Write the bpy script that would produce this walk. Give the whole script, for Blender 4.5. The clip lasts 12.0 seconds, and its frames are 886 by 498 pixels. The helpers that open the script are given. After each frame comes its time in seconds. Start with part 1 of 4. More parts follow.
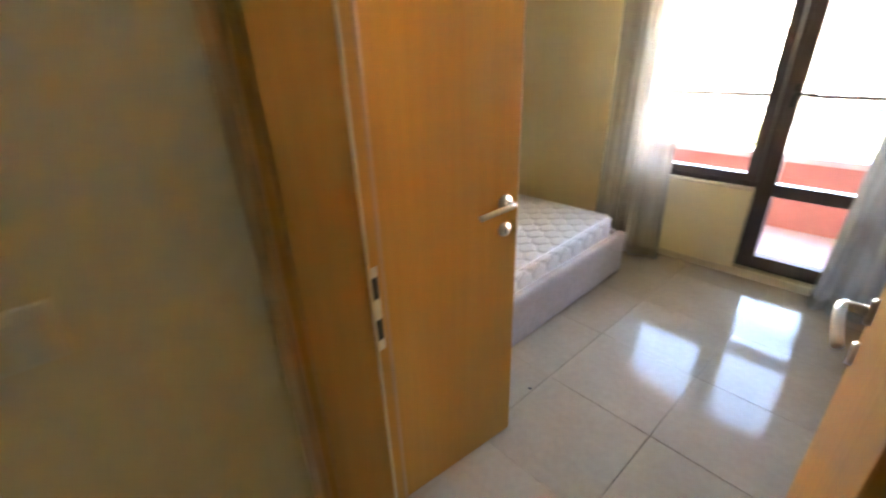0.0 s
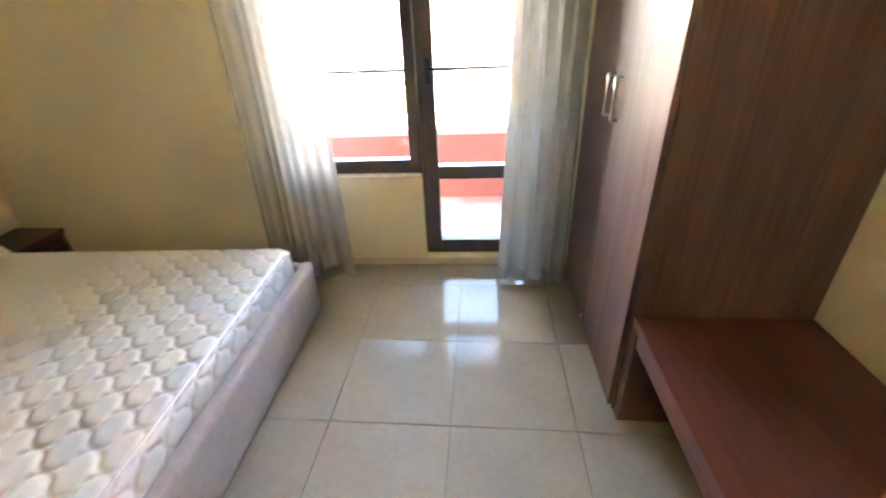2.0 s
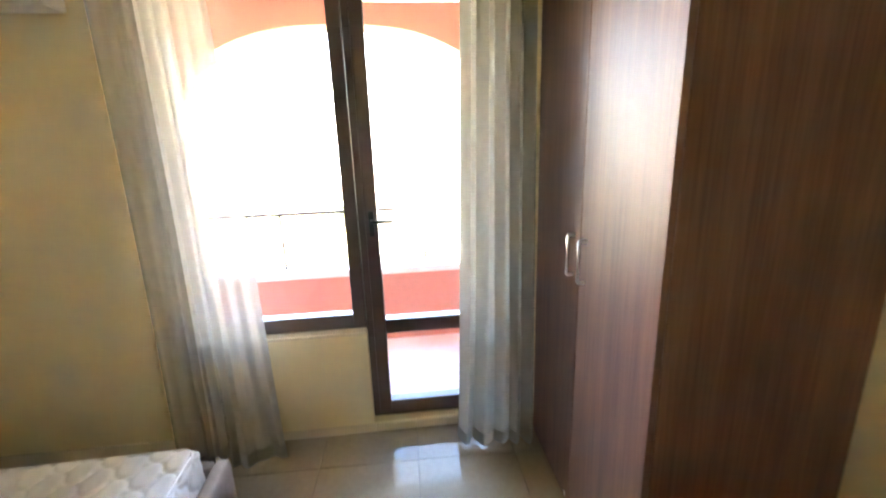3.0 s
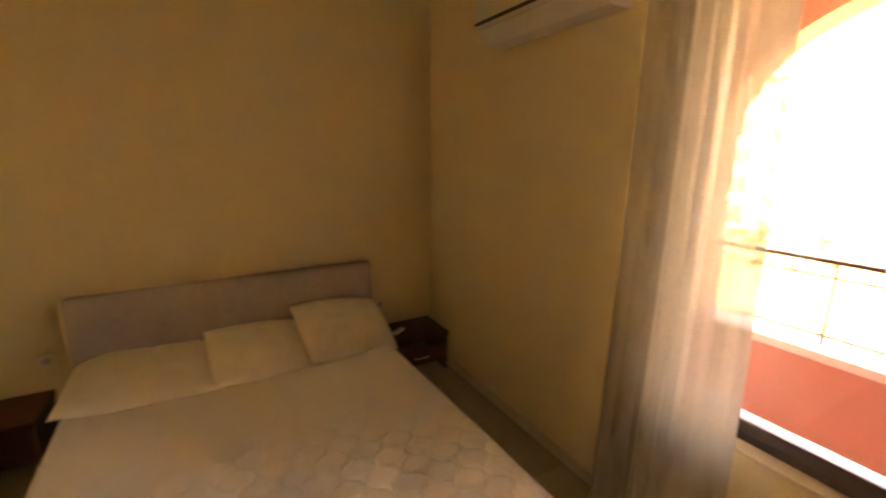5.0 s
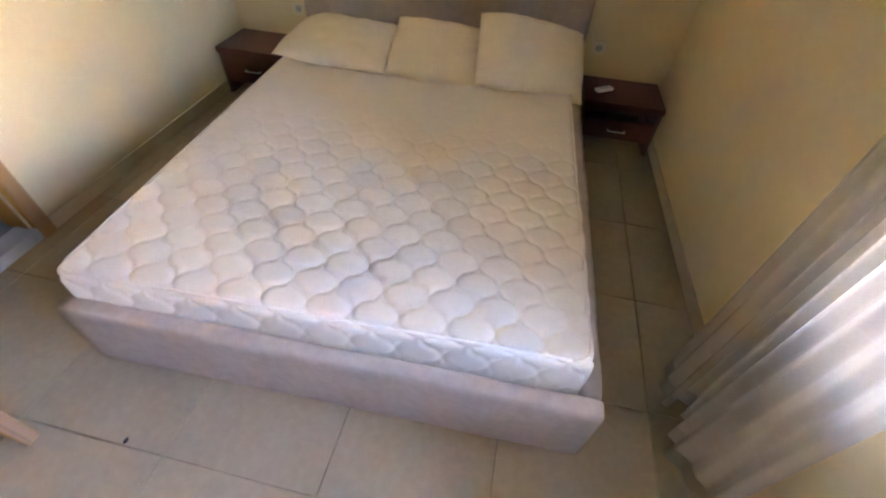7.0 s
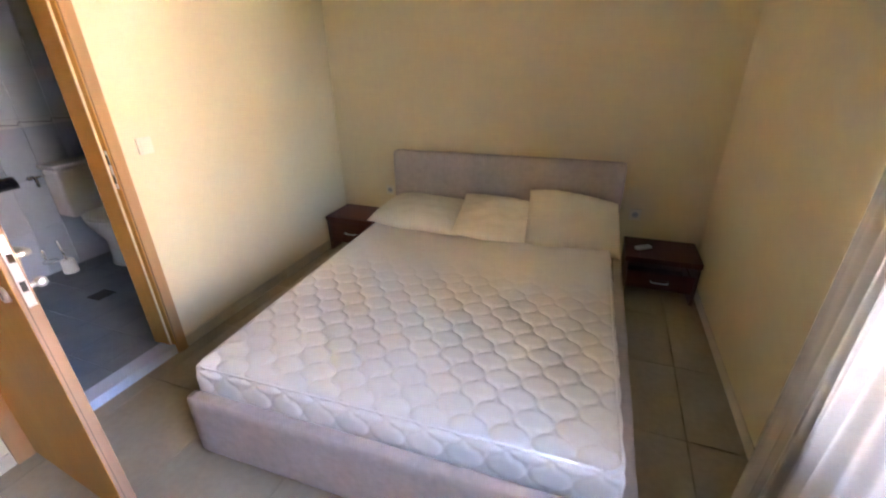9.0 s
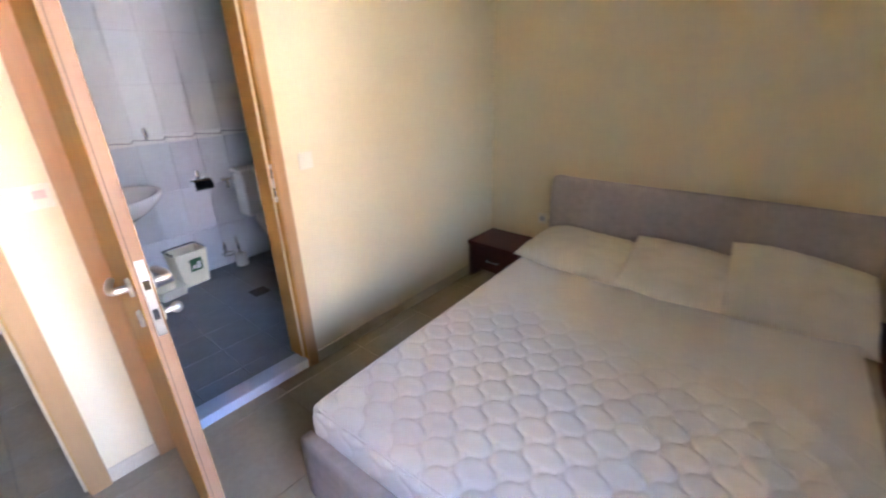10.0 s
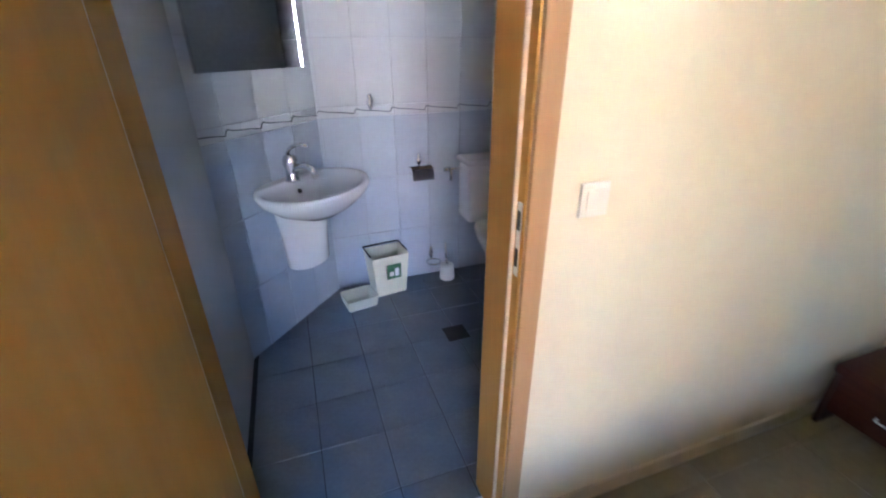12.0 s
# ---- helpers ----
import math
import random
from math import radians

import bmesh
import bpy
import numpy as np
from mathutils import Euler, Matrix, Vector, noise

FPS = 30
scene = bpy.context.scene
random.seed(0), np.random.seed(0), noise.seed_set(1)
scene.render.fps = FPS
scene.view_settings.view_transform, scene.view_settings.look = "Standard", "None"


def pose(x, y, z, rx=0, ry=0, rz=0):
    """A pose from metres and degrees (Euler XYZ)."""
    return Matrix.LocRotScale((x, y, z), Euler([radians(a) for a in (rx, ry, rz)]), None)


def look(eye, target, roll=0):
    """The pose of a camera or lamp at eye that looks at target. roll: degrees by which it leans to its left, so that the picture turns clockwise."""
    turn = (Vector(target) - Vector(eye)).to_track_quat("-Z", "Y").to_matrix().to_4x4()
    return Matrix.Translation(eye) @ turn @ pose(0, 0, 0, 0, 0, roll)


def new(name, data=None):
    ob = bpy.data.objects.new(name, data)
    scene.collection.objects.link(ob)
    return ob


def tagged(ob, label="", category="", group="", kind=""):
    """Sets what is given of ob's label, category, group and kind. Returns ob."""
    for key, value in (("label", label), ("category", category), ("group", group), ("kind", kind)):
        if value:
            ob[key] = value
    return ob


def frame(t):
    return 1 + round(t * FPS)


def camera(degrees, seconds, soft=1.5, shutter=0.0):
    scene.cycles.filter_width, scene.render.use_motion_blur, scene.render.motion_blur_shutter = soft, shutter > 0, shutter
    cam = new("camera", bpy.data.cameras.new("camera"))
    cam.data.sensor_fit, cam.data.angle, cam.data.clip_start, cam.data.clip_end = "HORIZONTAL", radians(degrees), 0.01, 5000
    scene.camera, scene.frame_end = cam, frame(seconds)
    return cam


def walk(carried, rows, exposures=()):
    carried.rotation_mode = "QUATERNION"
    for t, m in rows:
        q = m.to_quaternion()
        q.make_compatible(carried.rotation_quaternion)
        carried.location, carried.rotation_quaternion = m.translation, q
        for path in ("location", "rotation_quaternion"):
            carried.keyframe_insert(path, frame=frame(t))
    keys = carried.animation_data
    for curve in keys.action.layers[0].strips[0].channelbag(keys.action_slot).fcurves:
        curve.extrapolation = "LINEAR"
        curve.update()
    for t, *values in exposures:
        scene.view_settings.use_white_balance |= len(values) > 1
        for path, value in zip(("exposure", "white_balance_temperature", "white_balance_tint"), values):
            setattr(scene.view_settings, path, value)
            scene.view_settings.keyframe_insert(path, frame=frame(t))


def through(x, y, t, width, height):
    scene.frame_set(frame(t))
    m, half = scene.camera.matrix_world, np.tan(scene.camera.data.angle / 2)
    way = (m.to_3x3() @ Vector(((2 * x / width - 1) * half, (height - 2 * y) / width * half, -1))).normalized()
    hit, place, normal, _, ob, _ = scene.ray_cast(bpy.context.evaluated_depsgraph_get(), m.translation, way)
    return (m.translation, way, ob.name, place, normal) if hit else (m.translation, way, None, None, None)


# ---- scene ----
cam = camera(92.8, 12.0, soft=2.0, shutter=0.35)
PATH = [
    (0, (3.41, -0.351, 1.487), (2.042, 0.837, 0.64), -2.2),
    (0.5, (3.237, -0.212, 1.519), (2.372, 1.374, 0.661), -2.8),
    (1, (3.185, -0.006, 1.493), (2.552, 1.67, 0.604), -3.7),
    (1.5, (3.172, 0.266, 1.471), (2.652, 1.966, 0.555), -3.7),
    (2, (3.132, 0.475, 1.444), (2.949, 2.216, 0.476), -2.6),
    (2.5, (3.046, 0.665, 1.517), (3.196, 2.475, 0.679), -2.0),
    (2.7, (3.03, 0.713, 1.553), (3.212, 2.583, 0.867), -1.8),
    (4.3, (3.044, 1.229, 1.61), (2.05, 2.955, 1.43), -0.1),
    (4.5, (3.007, 1.321, 1.606), (1.738, 2.843, 1.331), -0.5),
    (4.6, (2.983, 1.345, 1.6), (1.598, 2.754, 1.291), -0.4),
    (5, (2.884, 1.352, 1.604), (1.174, 2.286, 1.152), 0.4),
    (5.5, (2.909, 1.474, 1.608), (1.083, 1.899, 0.91), 1.0),
    (6, (2.83, 1.663, 1.531), (1.143, 1.868, 0.478), 1.5),
    (6.5, (2.748, 1.84, 1.451), (1.286, 1.872, 0.087), 2.6),
    (6.7, (2.741, 1.896, 1.439), (1.346, 1.797, 0.009), 2.5),
    (8.3, (3.039, 2.204, 1.388), (1.636, 1.561, 0.116), 0.2),
    (8.5, (3.052, 2.195, 1.438), (1.543, 1.569, 0.285), -0.3),
    (9, (3.072, 2.122, 1.531), (1.384, 1.467, 0.681), -1.1),
    (9.5, (2.997, 2.031, 1.549), (1.342, 1.208, 0.785), -1.5),
    (10, (2.775, 1.87, 1.526), (1.386, 0.662, 0.744), -1.8),
    (10.5, (2.637, 1.599, 1.501), (1.506, 0.189, 0.645), -0.8),
    (11, (2.516, 1.25, 1.497), (1.435, -0.154, 0.569), -1.6),
    (11.5, (2.342, 0.942, 1.453), (1.5, -0.622, 0.534), -1.9),
    (12, (2.255, 0.744, 1.449), (1.661, -0.957, 0.58), -0.4),
]
EXPO = [(0, 6.55, 7000, 16), (1, 6.5, 6900, 16), (2, 6.8, 6800, 15), (2.7, 6.75, 6700, 14), (4.3, 5.38, 10800, 28), (5, 5.6, 18000, 38), (5.5, 6.32, 10500, 30), (6, 6.62, 7400, 20), (6.5, 6.7, 7000, 25), (8.5, 6.64, 6700, 26), (9.5, 6.58, 6200, 27), (10.5, 6.38, 5700, 24), (11.3, 6.5, 5600, 24), (12, 6.5, 5500, 24)]
walk(cam, [(t, look(eye, target, roll)) for t, eye, target, roll in PATH], EXPO)

# ---- light ----
world = bpy.data.worlds.new("sky")
scene.world = world
world.use_nodes = True
wn = world.node_tree
sky = wn.nodes.new("ShaderNodeTexSky")
sky.sky_type, sky.sun_disc = "NISHITA", False
sky.sun_elevation, sky.sun_rotation = radians(48), radians(200)
wn.nodes["Background"].inputs[1].default_value = 0.15
wn.links.new(sky.outputs[0], wn.nodes["Background"].inputs[0])
sun = new("sun", bpy.data.lights.new("sun", "SUN"))
sun.data.energy, sun.data.angle, sun.data.color = 4.5, radians(0.5), (1.0, 0.95, 0.86)
sun.matrix_world = look((-6, -16, 20), (0, 0, 0))


# ---- materials ----
def material(name, base, rough=0.6, metal=0.0, vary=0.08, scale=6.0, bump=0.0, bscale=120.0, stretch=(1, 1, 1), dark=None, spec=0.5, rand=0.0, coat=0.0):
    m = bpy.data.materials.new(name)
    m.use_nodes = True
    nt = m.node_tree
    n, l = nt.nodes, nt.links
    bs = n["Principled BSDF"]
    bs.inputs["Roughness"].default_value, bs.inputs["Metallic"].default_value = rough, metal
    bs.inputs["Specular IOR Level"].default_value = spec
    bs.inputs["Coat Weight"].default_value = coat
    bs.inputs["Coat Roughness"].default_value = 0.15
    tc, mp = n.new("ShaderNodeTexCoord"), n.new("ShaderNodeMapping")
    mp.inputs["Scale"].default_value = stretch
    l.new(tc.outputs["Object"], mp.inputs["Vector"])
    big, fine, mix = n.new("ShaderNodeTexNoise"), n.new("ShaderNodeTexNoise"), n.new("ShaderNodeMix")
    big.inputs["Scale"].default_value, fine.inputs["Scale"].default_value = scale, scale * 7
    big.inputs["Detail"].default_value, fine.inputs["Detail"].default_value = 4, 6
    for tex in (big, fine):
        l.new(mp.outputs[0], tex.inputs["Vector"])
    add = n.new("ShaderNodeMath")
    add.operation = "MULTIPLY_ADD"
    add.inputs[1].default_value = 0.5
    l.new(fine.outputs["Fac"], add.inputs[0])
    half = n.new("ShaderNodeMath")
    half.operation = "MULTIPLY"
    half.inputs[1].default_value = 0.5
    l.new(big.outputs["Fac"], half.inputs[0])
    l.new(half.outputs[0], add.inputs[2])
    ramp = n.new("ShaderNodeMapRange")
    ramp.inputs["From Min"].default_value, ramp.inputs["From Max"].default_value = 0.3, 0.7
    l.new(add.outputs[0], ramp.inputs["Value"])
    mix.data_type = "RGBA"
    lo = dark or tuple(c * (1 - vary) for c in base)
    hi = base if dark else tuple(min(1, c * (1 + vary)) for c in base)
    mix.inputs["A"].default_value, mix.inputs["B"].default_value = (*lo, 1), (*hi, 1)
    l.new(ramp.outputs[0], mix.inputs["Factor"])
    out = mix.outputs["Result"]
    if rand:
        info, hsv, mr = n.new("ShaderNodeObjectInfo"), n.new("ShaderNodeHueSaturation"), n.new("ShaderNodeMapRange")
        mr.inputs["To Min"].default_value, mr.inputs["To Max"].default_value = 1 - rand, 1 + rand
        l.new(info.outputs["Random"], mr.inputs["Value"])
        l.new(mr.outputs[0], hsv.inputs["Value"])
        l.new(out, hsv.inputs["Color"])
        out = hsv.outputs[0]
    l.new(out, bs.inputs["Base Color"])
    if bump:
        bt, bn = n.new("ShaderNodeTexNoise"), n.new("ShaderNodeBump")
        bt.inputs["Scale"].default_value, bt.inputs["Detail"].default_value = bscale, 3
        bn.inputs["Strength"].default_value, bn.inputs["Distance"].default_value = bump, 0.004
        l.new(mp.outputs[0], bt.inputs["Vector"])
        l.new(bt.outputs["Fac"], bn.inputs["Height"])
        l.new(bn.outputs[0], bs.inputs["Normal"])
    return m


def cloth(name, base, through=0.4, clear=0.0):
    m = material(name, base, 0.9, vary=0.06, scale=25, bump=0.3, bscale=500, spec=0.1)
    n, l = m.node_tree.nodes, m.node_tree.links
    bs = n["Principled BSDF"]
    tr, mx, o = n.new("ShaderNodeBsdfTranslucent"), n.new("ShaderNodeMixShader"), n["Material Output"]
    tr.inputs[0].default_value = (*base, 1)
    mx.inputs[0].default_value = through
    l.new(bs.outputs[0], mx.inputs[1])
    l.new(tr.outputs[0], mx.inputs[2])
    if clear:
        tp, m2 = n.new("ShaderNodeBsdfTransparent"), n.new("ShaderNodeMixShader")
        m2.inputs[0].default_value = clear
        l.new(mx.outputs[0], m2.inputs[1])
        l.new(tp.outputs[0], m2.inputs[2])
        mx = m2
    l.new(mx.outputs[0], o.inputs[0])
    return m


WALL = material("cream_wall_paint", (0.80, 0.685, 0.445), 0.75, vary=0.03, scale=3, bump=0.06, bscale=90)
CEIL = material("white_ceiling_paint", (0.82, 0.79, 0.70), 0.8, vary=0.02, scale=3, bump=0.05)
TILE = material("polished_cream_porcelain", (0.40, 0.325, 0.23), 0.10, vary=0.10, scale=5, rand=0.03, spec=0.15)
GROUT = material("grey_grout", (0.25, 0.22, 0.19), 0.9, vary=0.2, scale=30)
SKIRT = material("cream_tile_skirting", (0.66, 0.56, 0.40), 0.3, vary=0.08, scale=9)
BEECH = material("beech_veneer", (0.55, 0.285, 0.070), 0.55, scale=6, stretch=(1, 1, 0.05), dark=(0.48, 0.238, 0.052), bump=0.04, bscale=200, spec=0.12)
BEECH_H = material("beech_veneer_casing", (0.52, 0.30, 0.135), 0.45, scale=6, stretch=(1, 1, 0.05), dark=(0.44, 0.245, 0.10), bump=0.04, bscale=200)
BEECH_E = material("beech_edge_band", (0.33, 0.195, 0.115), 0.5, scale=6, stretch=(1, 1, 0.05), dark=(0.27, 0.155, 0.088), spec=0.2)
WALNUT = material("dark_walnut_laminate", (0.21, 0.10, 0.062), 0.46, scale=16, stretch=(1, 1, 0.035), dark=(0.085, 0.033, 0.022), bump=0.05, bscale=150)
WALNUT_H = material("dark_walnut_laminate_flat", (0.17, 0.052, 0.032), 0.36, scale=16, stretch=(1, 0.05, 1), dark=(0.105, 0.030, 0.018), bump=0.05, bscale=150, spec=0.3)
STEEL = material("satin_steel", (0.72, 0.70, 0.67), 0.28, 1.0, vary=0.05, scale=20)
CHROME = material("chrome", (0.62, 0.62, 0.64), 0.09, 1.0, vary=0.02)
BLACK = material("black_plastic", (0.02, 0.02, 0.02), 0.5)
VELVET = material("lilac_grey_velvet", (0.475, 0.405, 0.36), 0.95, vary=0.14, scale=4, bump=0.25, bscale=400, spec=0.15)
QUILT = material("white_quilted_ticking", (0.81, 0.77, 0.72), 0.8, vary=0.03, scale=8, bump=0.15, bscale=500, spec=0.2)
PILLOW = material("ivory_pillow_cotton", (0.82, 0.76, 0.62), 0.9, vary=0.04, scale=12, bump=0.2, bscale=350, spec=0.1)
IVORY = material("ivory_plastic", (0.80, 0.73, 0.57), 0.4, vary=0.02)
WHITE = material("white_plastic", (0.78, 0.77, 0.73), 0.4, vary=0.02)
RED = material("red_rocker_plastic", (0.78, 0.52, 0.45), 0.4)
GASKET = material("tan_door_gasket", (0.62, 0.47, 0.30), 0.6, vary=0.06, scale=40)
PVC = material("dark_brown_pvc_frame", (0.085, 0.058, 0.053), 0.35, vary=0.15, scale=20)
RUBBER = material("grey_gasket", (0.5, 0.5, 0.5), 0.6)
CERAMIC = material("white_glazed_ceramic", (0.82, 0.82, 0.82), 0.08, vary=0.01)
BTILE = material("slate_blue_floor_tile", (0.175, 0.205, 0.235), 0.28, vary=0.14, scale=9, rand=0.04)
WTILE = material("pale_white_wall_tile", (0.60, 0.63, 0.65), 0.12, vary=0.03, scale=5, rand=0.006)
LTILE = material("pale_blue_wall_tile", (0.455, 0.51, 0.585), 0.14, vary=0.05, scale=5, rand=0.008)
BORDER = material("grey_wave_border", (0.13, 0.14, 0.165), 0.4, vary=0.3, scale=20)
WGROUT = material("pale_grout", (0.47, 0.50, 0.54), 0.85, vary=0.1, scale=30)
CREAMP = material("cream_bin_plastic", (0.80, 0.77, 0.60), 0.4, vary=0.04)
OCHRE = material("yellowed_bin_inside", (0.50, 0.42, 0.16), 0.5, vary=0.1)
GREENL = material("green_sticker", (0.04, 0.14, 0.06), 0.5, vary=0.3, scale=60)
TERRA = material("terracotta_render", (0.50, 0.21, 0.155), 0.85, vary=0.08, scale=4, bump=0.3, bscale=150)
COPING = material("pale_stone_coping", (0.66, 0.62, 0.56), 0.6, vary=0.08)
BALC = material("balcony_floor_tile", (0.58, 0.50, 0.48), 0.25, vary=0.1, scale=5)
RAIL = material("dark_painted_rail", (0.05, 0.03, 0.025), 0.4)
RENDERW = material("pale_facade_render", (0.72, 0.68, 0.60), 0.85, vary=0.06, scale=1)
FGLASS = material("dark_facade_glass", (0.10, 0.12, 0.14), 0.1)
LEAF = material("olive_leaves", (0.055, 0.07, 0.02), 0.6, vary=0.3, scale=3)
BARK = material("bark", (0.12, 0.08, 0.05), 0.9, vary=0.3, scale=20)
GRASS = material("dry_grass_ground", (0.16, 0.15, 0.08), 0.95, vary=0.3, scale=0.6)
CANVAS = material("white_canvas", (0.80, 0.78, 0.74), 0.8)
SHEER = cloth("ivory_sheer_curtain", (0.58, 0.545, 0.49), 0.14, 0.13)
SHEER_T = cloth("taupe_sheer_curtain", (0.56, 0.51, 0.44), 0.16, 0.45)
DRAPE = cloth("grey_green_drape", (0.43, 0.405, 0.345), 0.16)

GLASS = bpy.data.materials.new("window_glass")
GLASS.use_nodes = True
gn = GLASS.node_tree
gt, gg, gm, gf = (gn.nodes.new("ShaderNode" + k) for k in ("BsdfTransparent", "BsdfGlossy", "MixShader", "Fresnel"))
gg.inputs["Roughness"].default_value, gf.inputs[0].default_value = 0.02, 1.45
gn.links.new(gf.outputs[0], gm.inputs[0])
gn.links.new(gt.outputs[0], gm.inputs[1])
gn.links.new(gg.outputs[0], gm.inputs[2])
gn.links.new(gm.outputs[0], gn.nodes["Material Output"].inputs[0])
MIRROR = material("mirror_silver", (0.80, 0.84, 0.82), 0.015, 1.0, vary=0.01)


# ---- building helpers ----
I4 = Matrix.Identity(4)


def box(bm, x0, x1, y0, y1, z0, z1, m=I4, bev=0.0, seg=2):
    got = bmesh.ops.create_cube(bm, size=1.0)
    vs = got["verts"]
    t = Matrix.Translation(((x0 + x1) / 2, (y0 + y1) / 2, (z0 + z1) / 2)) @ Matrix.Diagonal((x1 - x0, y1 - y0, z1 - z0, 1))
    bmesh.ops.transform(bm, matrix=m @ t, verts=vs)
    if bev:
        es = list({e for v in vs for e in v.link_edges})
        bmesh.ops.bevel(bm, geom=es, offset=bev, segments=seg, profile=0.6, affect="EDGES")
    return bm


def rod(bm, a, b, r, r2=None, n=12):
    a, b = Vector(a), Vector(b)
    m = Matrix.Translation((a + b) / 2) @ (b - a).to_track_quat("Z", "Y").to_matrix().to_4x4()
    bmesh.ops.create_cone(bm, cap_ends=True, segments=n, radius1=r, radius2=r if r2 is None else r2, depth=(b - a).length, matrix=m)
    return bm


def tube(bm, pts, r, n=10):
    """A round bar along points."""
    pts = [Vector(p) for p in pts]
    rings = []
    for i, p in enumerate(pts):
        d = (pts[min(i + 1, len(pts) - 1)] - pts[max(i - 1, 0)]).normalized()
        q = d.to_track_quat("Z", "Y")
        rings.append([bm.verts.new(p + q @ Vector((r * math.cos(6.28319 * k / n), r * math.sin(6.28319 * k / n), 0))) for k in range(n)])
    for a, b in zip(rings, rings[1:]):
        for k in range(n):
            bm.faces.new((a[k], a[(k + 1) % n], b[(k + 1) % n], b[k]))
    bm.faces.new(rings[0][::-1])
    bm.faces.new(rings[-1])
    return bm


def revolve(bm, prof, n=32, m=I4, sx=1.0, sy=1.0):
    """A turned shape from (radius, height) pairs."""
    rings = []
    for r, z in prof:
        rings.append([bm.verts.new(m @ Vector((sx * r * math.cos(2 * math.pi * k / n), sy * r * math.sin(2 * math.pi * k / n), z))) for k in range(n)])
    for a, b in zip(rings, rings[1:]):
        for k in range(n):
            bm.faces.new((a[k], a[(k + 1) % n], b[(k + 1) % n], b[k]))
    bm.faces.new(rings[0][::-1])
    bm.faces.new(rings[-1])
    return bm


def part(name, bm, mat, parent=None, label="", smooth=False):
    me = bpy.data.meshes.new(name)
    bmesh.ops.recalc_face_normals(bm, faces=bm.faces)
    bm.to_mesh(me)
    bm.free()
    me.materials.append(mat)
    if smooth:
        me.shade_smooth()
    ob = new(name, me)
    if parent:
        ob.parent = parent
    if label:
        tagged(ob, label)
    return ob


def B():
    return bmesh.new()


def thing(name, label, category, m=I4, group="", kind=""):
    ob = new(name)
    ob.matrix_world = m
    return tagged(ob, label, category, group, kind)


def structure(name, bm, mat, label, parent=None):
    ob = part(name, bm, mat, parent)
    return tagged(ob, label, kind="structure")


# ---- the shell ----
H = 2.84                                   # ceiling
XE = 4.27                                  # east wall
NW = pose(0, 2.815, 0, 0, 0, 1.15)           # the window wall runs slightly askew; local x along it, y outwards
TH = 0.16
BX0, BX1 = 1.813, 2.503                    # bathroom doorway
EX0, EX1 = 2.825, 3.50                      # entrance doorway
DH = 2.04
WX0, WX1, WZ0, WZ1 = 1.88, 3.56, 0.60, 2.37   # window and balcony door opening
DX0 = 2.772

bm = B()
for a in ((-0.2, WX0, 0, TH, -0.1, H), (WX1, XE + 0.5, 0, TH, -0.1, H), (WX0, WX1, 0, TH, WZ1, H), (WX0, DX0, 0, TH, -0.1, WZ0), (DX0, WX1, 0, TH, -0.1, 0.055)):
    box(bm, *a, m=NW)
structure("wall_north", bm, WALL, "cream painted wall with the balcony window")
bm = B()
for a in ((-0.6, WX0, TH, TH + 0.03, -0.2, H), (WX1, 5.2, TH, TH + 0.03, -0.2, H), (WX0, WX1, TH, TH + 0.03, WZ1, H), (WX0, DX0, TH, TH + 0.03, -0.2, WZ0)):
    box(bm, *a, m=NW)
structure("facade_render", bm, TERRA, "terracotta render on the outside of the wall")
bm = B()
box(bm, -0.2, 0, -0.16, 2.815, -0.1, H)
structure("wall_west", bm, WALL, "cream painted wall behind the bed")
bm = B()
# added unseen slot at y -1.26 to -1.0: lets skylight into the corridor
for a in ((-1.0, 3.0, -0.1, H), (-2.6, -1.26, -0.1, H), (-1.26, -1.0, -0.1, 1.86), (-1.26, -1.0, 1.975, H)):
    box(bm, XE, XE + 0.2, *a)
structure("wall_east", bm, WALL, "cream painted wall behind the wardrobe with an added, unseen light slot")
bm = B()
for a in ((0, BX0 - 0.02, -TH, 0, -0.1, H), (BX1 + 0.02, EX0 - 0.02, -TH, 0, -0.1, H), (EX1 + 0.02, XE, -TH, 0, -0.1, H), (BX0 - 0.02, BX1 + 0.02, -TH, 0, DH + 0.02, H), (EX0 - 0.02, EX1 + 0.02, -TH, 0, DH + 0.02, H)):
    box(bm, *a)
structure("wall_south", bm, WALL, "cream painted wall with two doorways")
bm = B()
box(bm, -0.2, XE + 0.2, -2.8, 3.1, H, H + 0.2)
structure("ceiling", bm, CEIL, "plain pale ceiling")
bm = B()
box(bm, 2.66, 2.75, -2.6, -TH, -0.1, H)
structure("wall_corridor", bm, WALL, "cream painted corridor wall")
bm = B()
box(bm, -0.2, XE + 0.2, -2.8, -2.6, -0.1, H)
structure("wall_corridor_end", bm, WALL, "cream painted wall at the corridor end")

# bathroom shell, its floor one step higher
BZ = 0.05
bm = B()
box(bm, 0.9, 2.66, -1.77, -1.68, -0.1, H)
structure("wall_bathroom_back", bm, WGROUT, "tiled bathroom wall")
bm = B()
box(bm, 0.8, 0.9, -1.75, -TH, -0.1, H)
structure("wall_bathroom_side", bm, WGROUT, "tiled bathroom wall")
DG = pose(2.115, -1.665, 0, 0, 0, 48)       # the oblique wall behind the basin; local x along it, y into the wall is negative
bm = B()
box(bm, -0.05, 0.86, -0.06, -0.008, 0, H, m=DG)
structure("wall_bathroom_oblique", bm, WGROUT, "oblique tiled wall behind the basin")
bm = B()
box(bm, 2.60, 2.659, -1.3, -TH, 0, H)
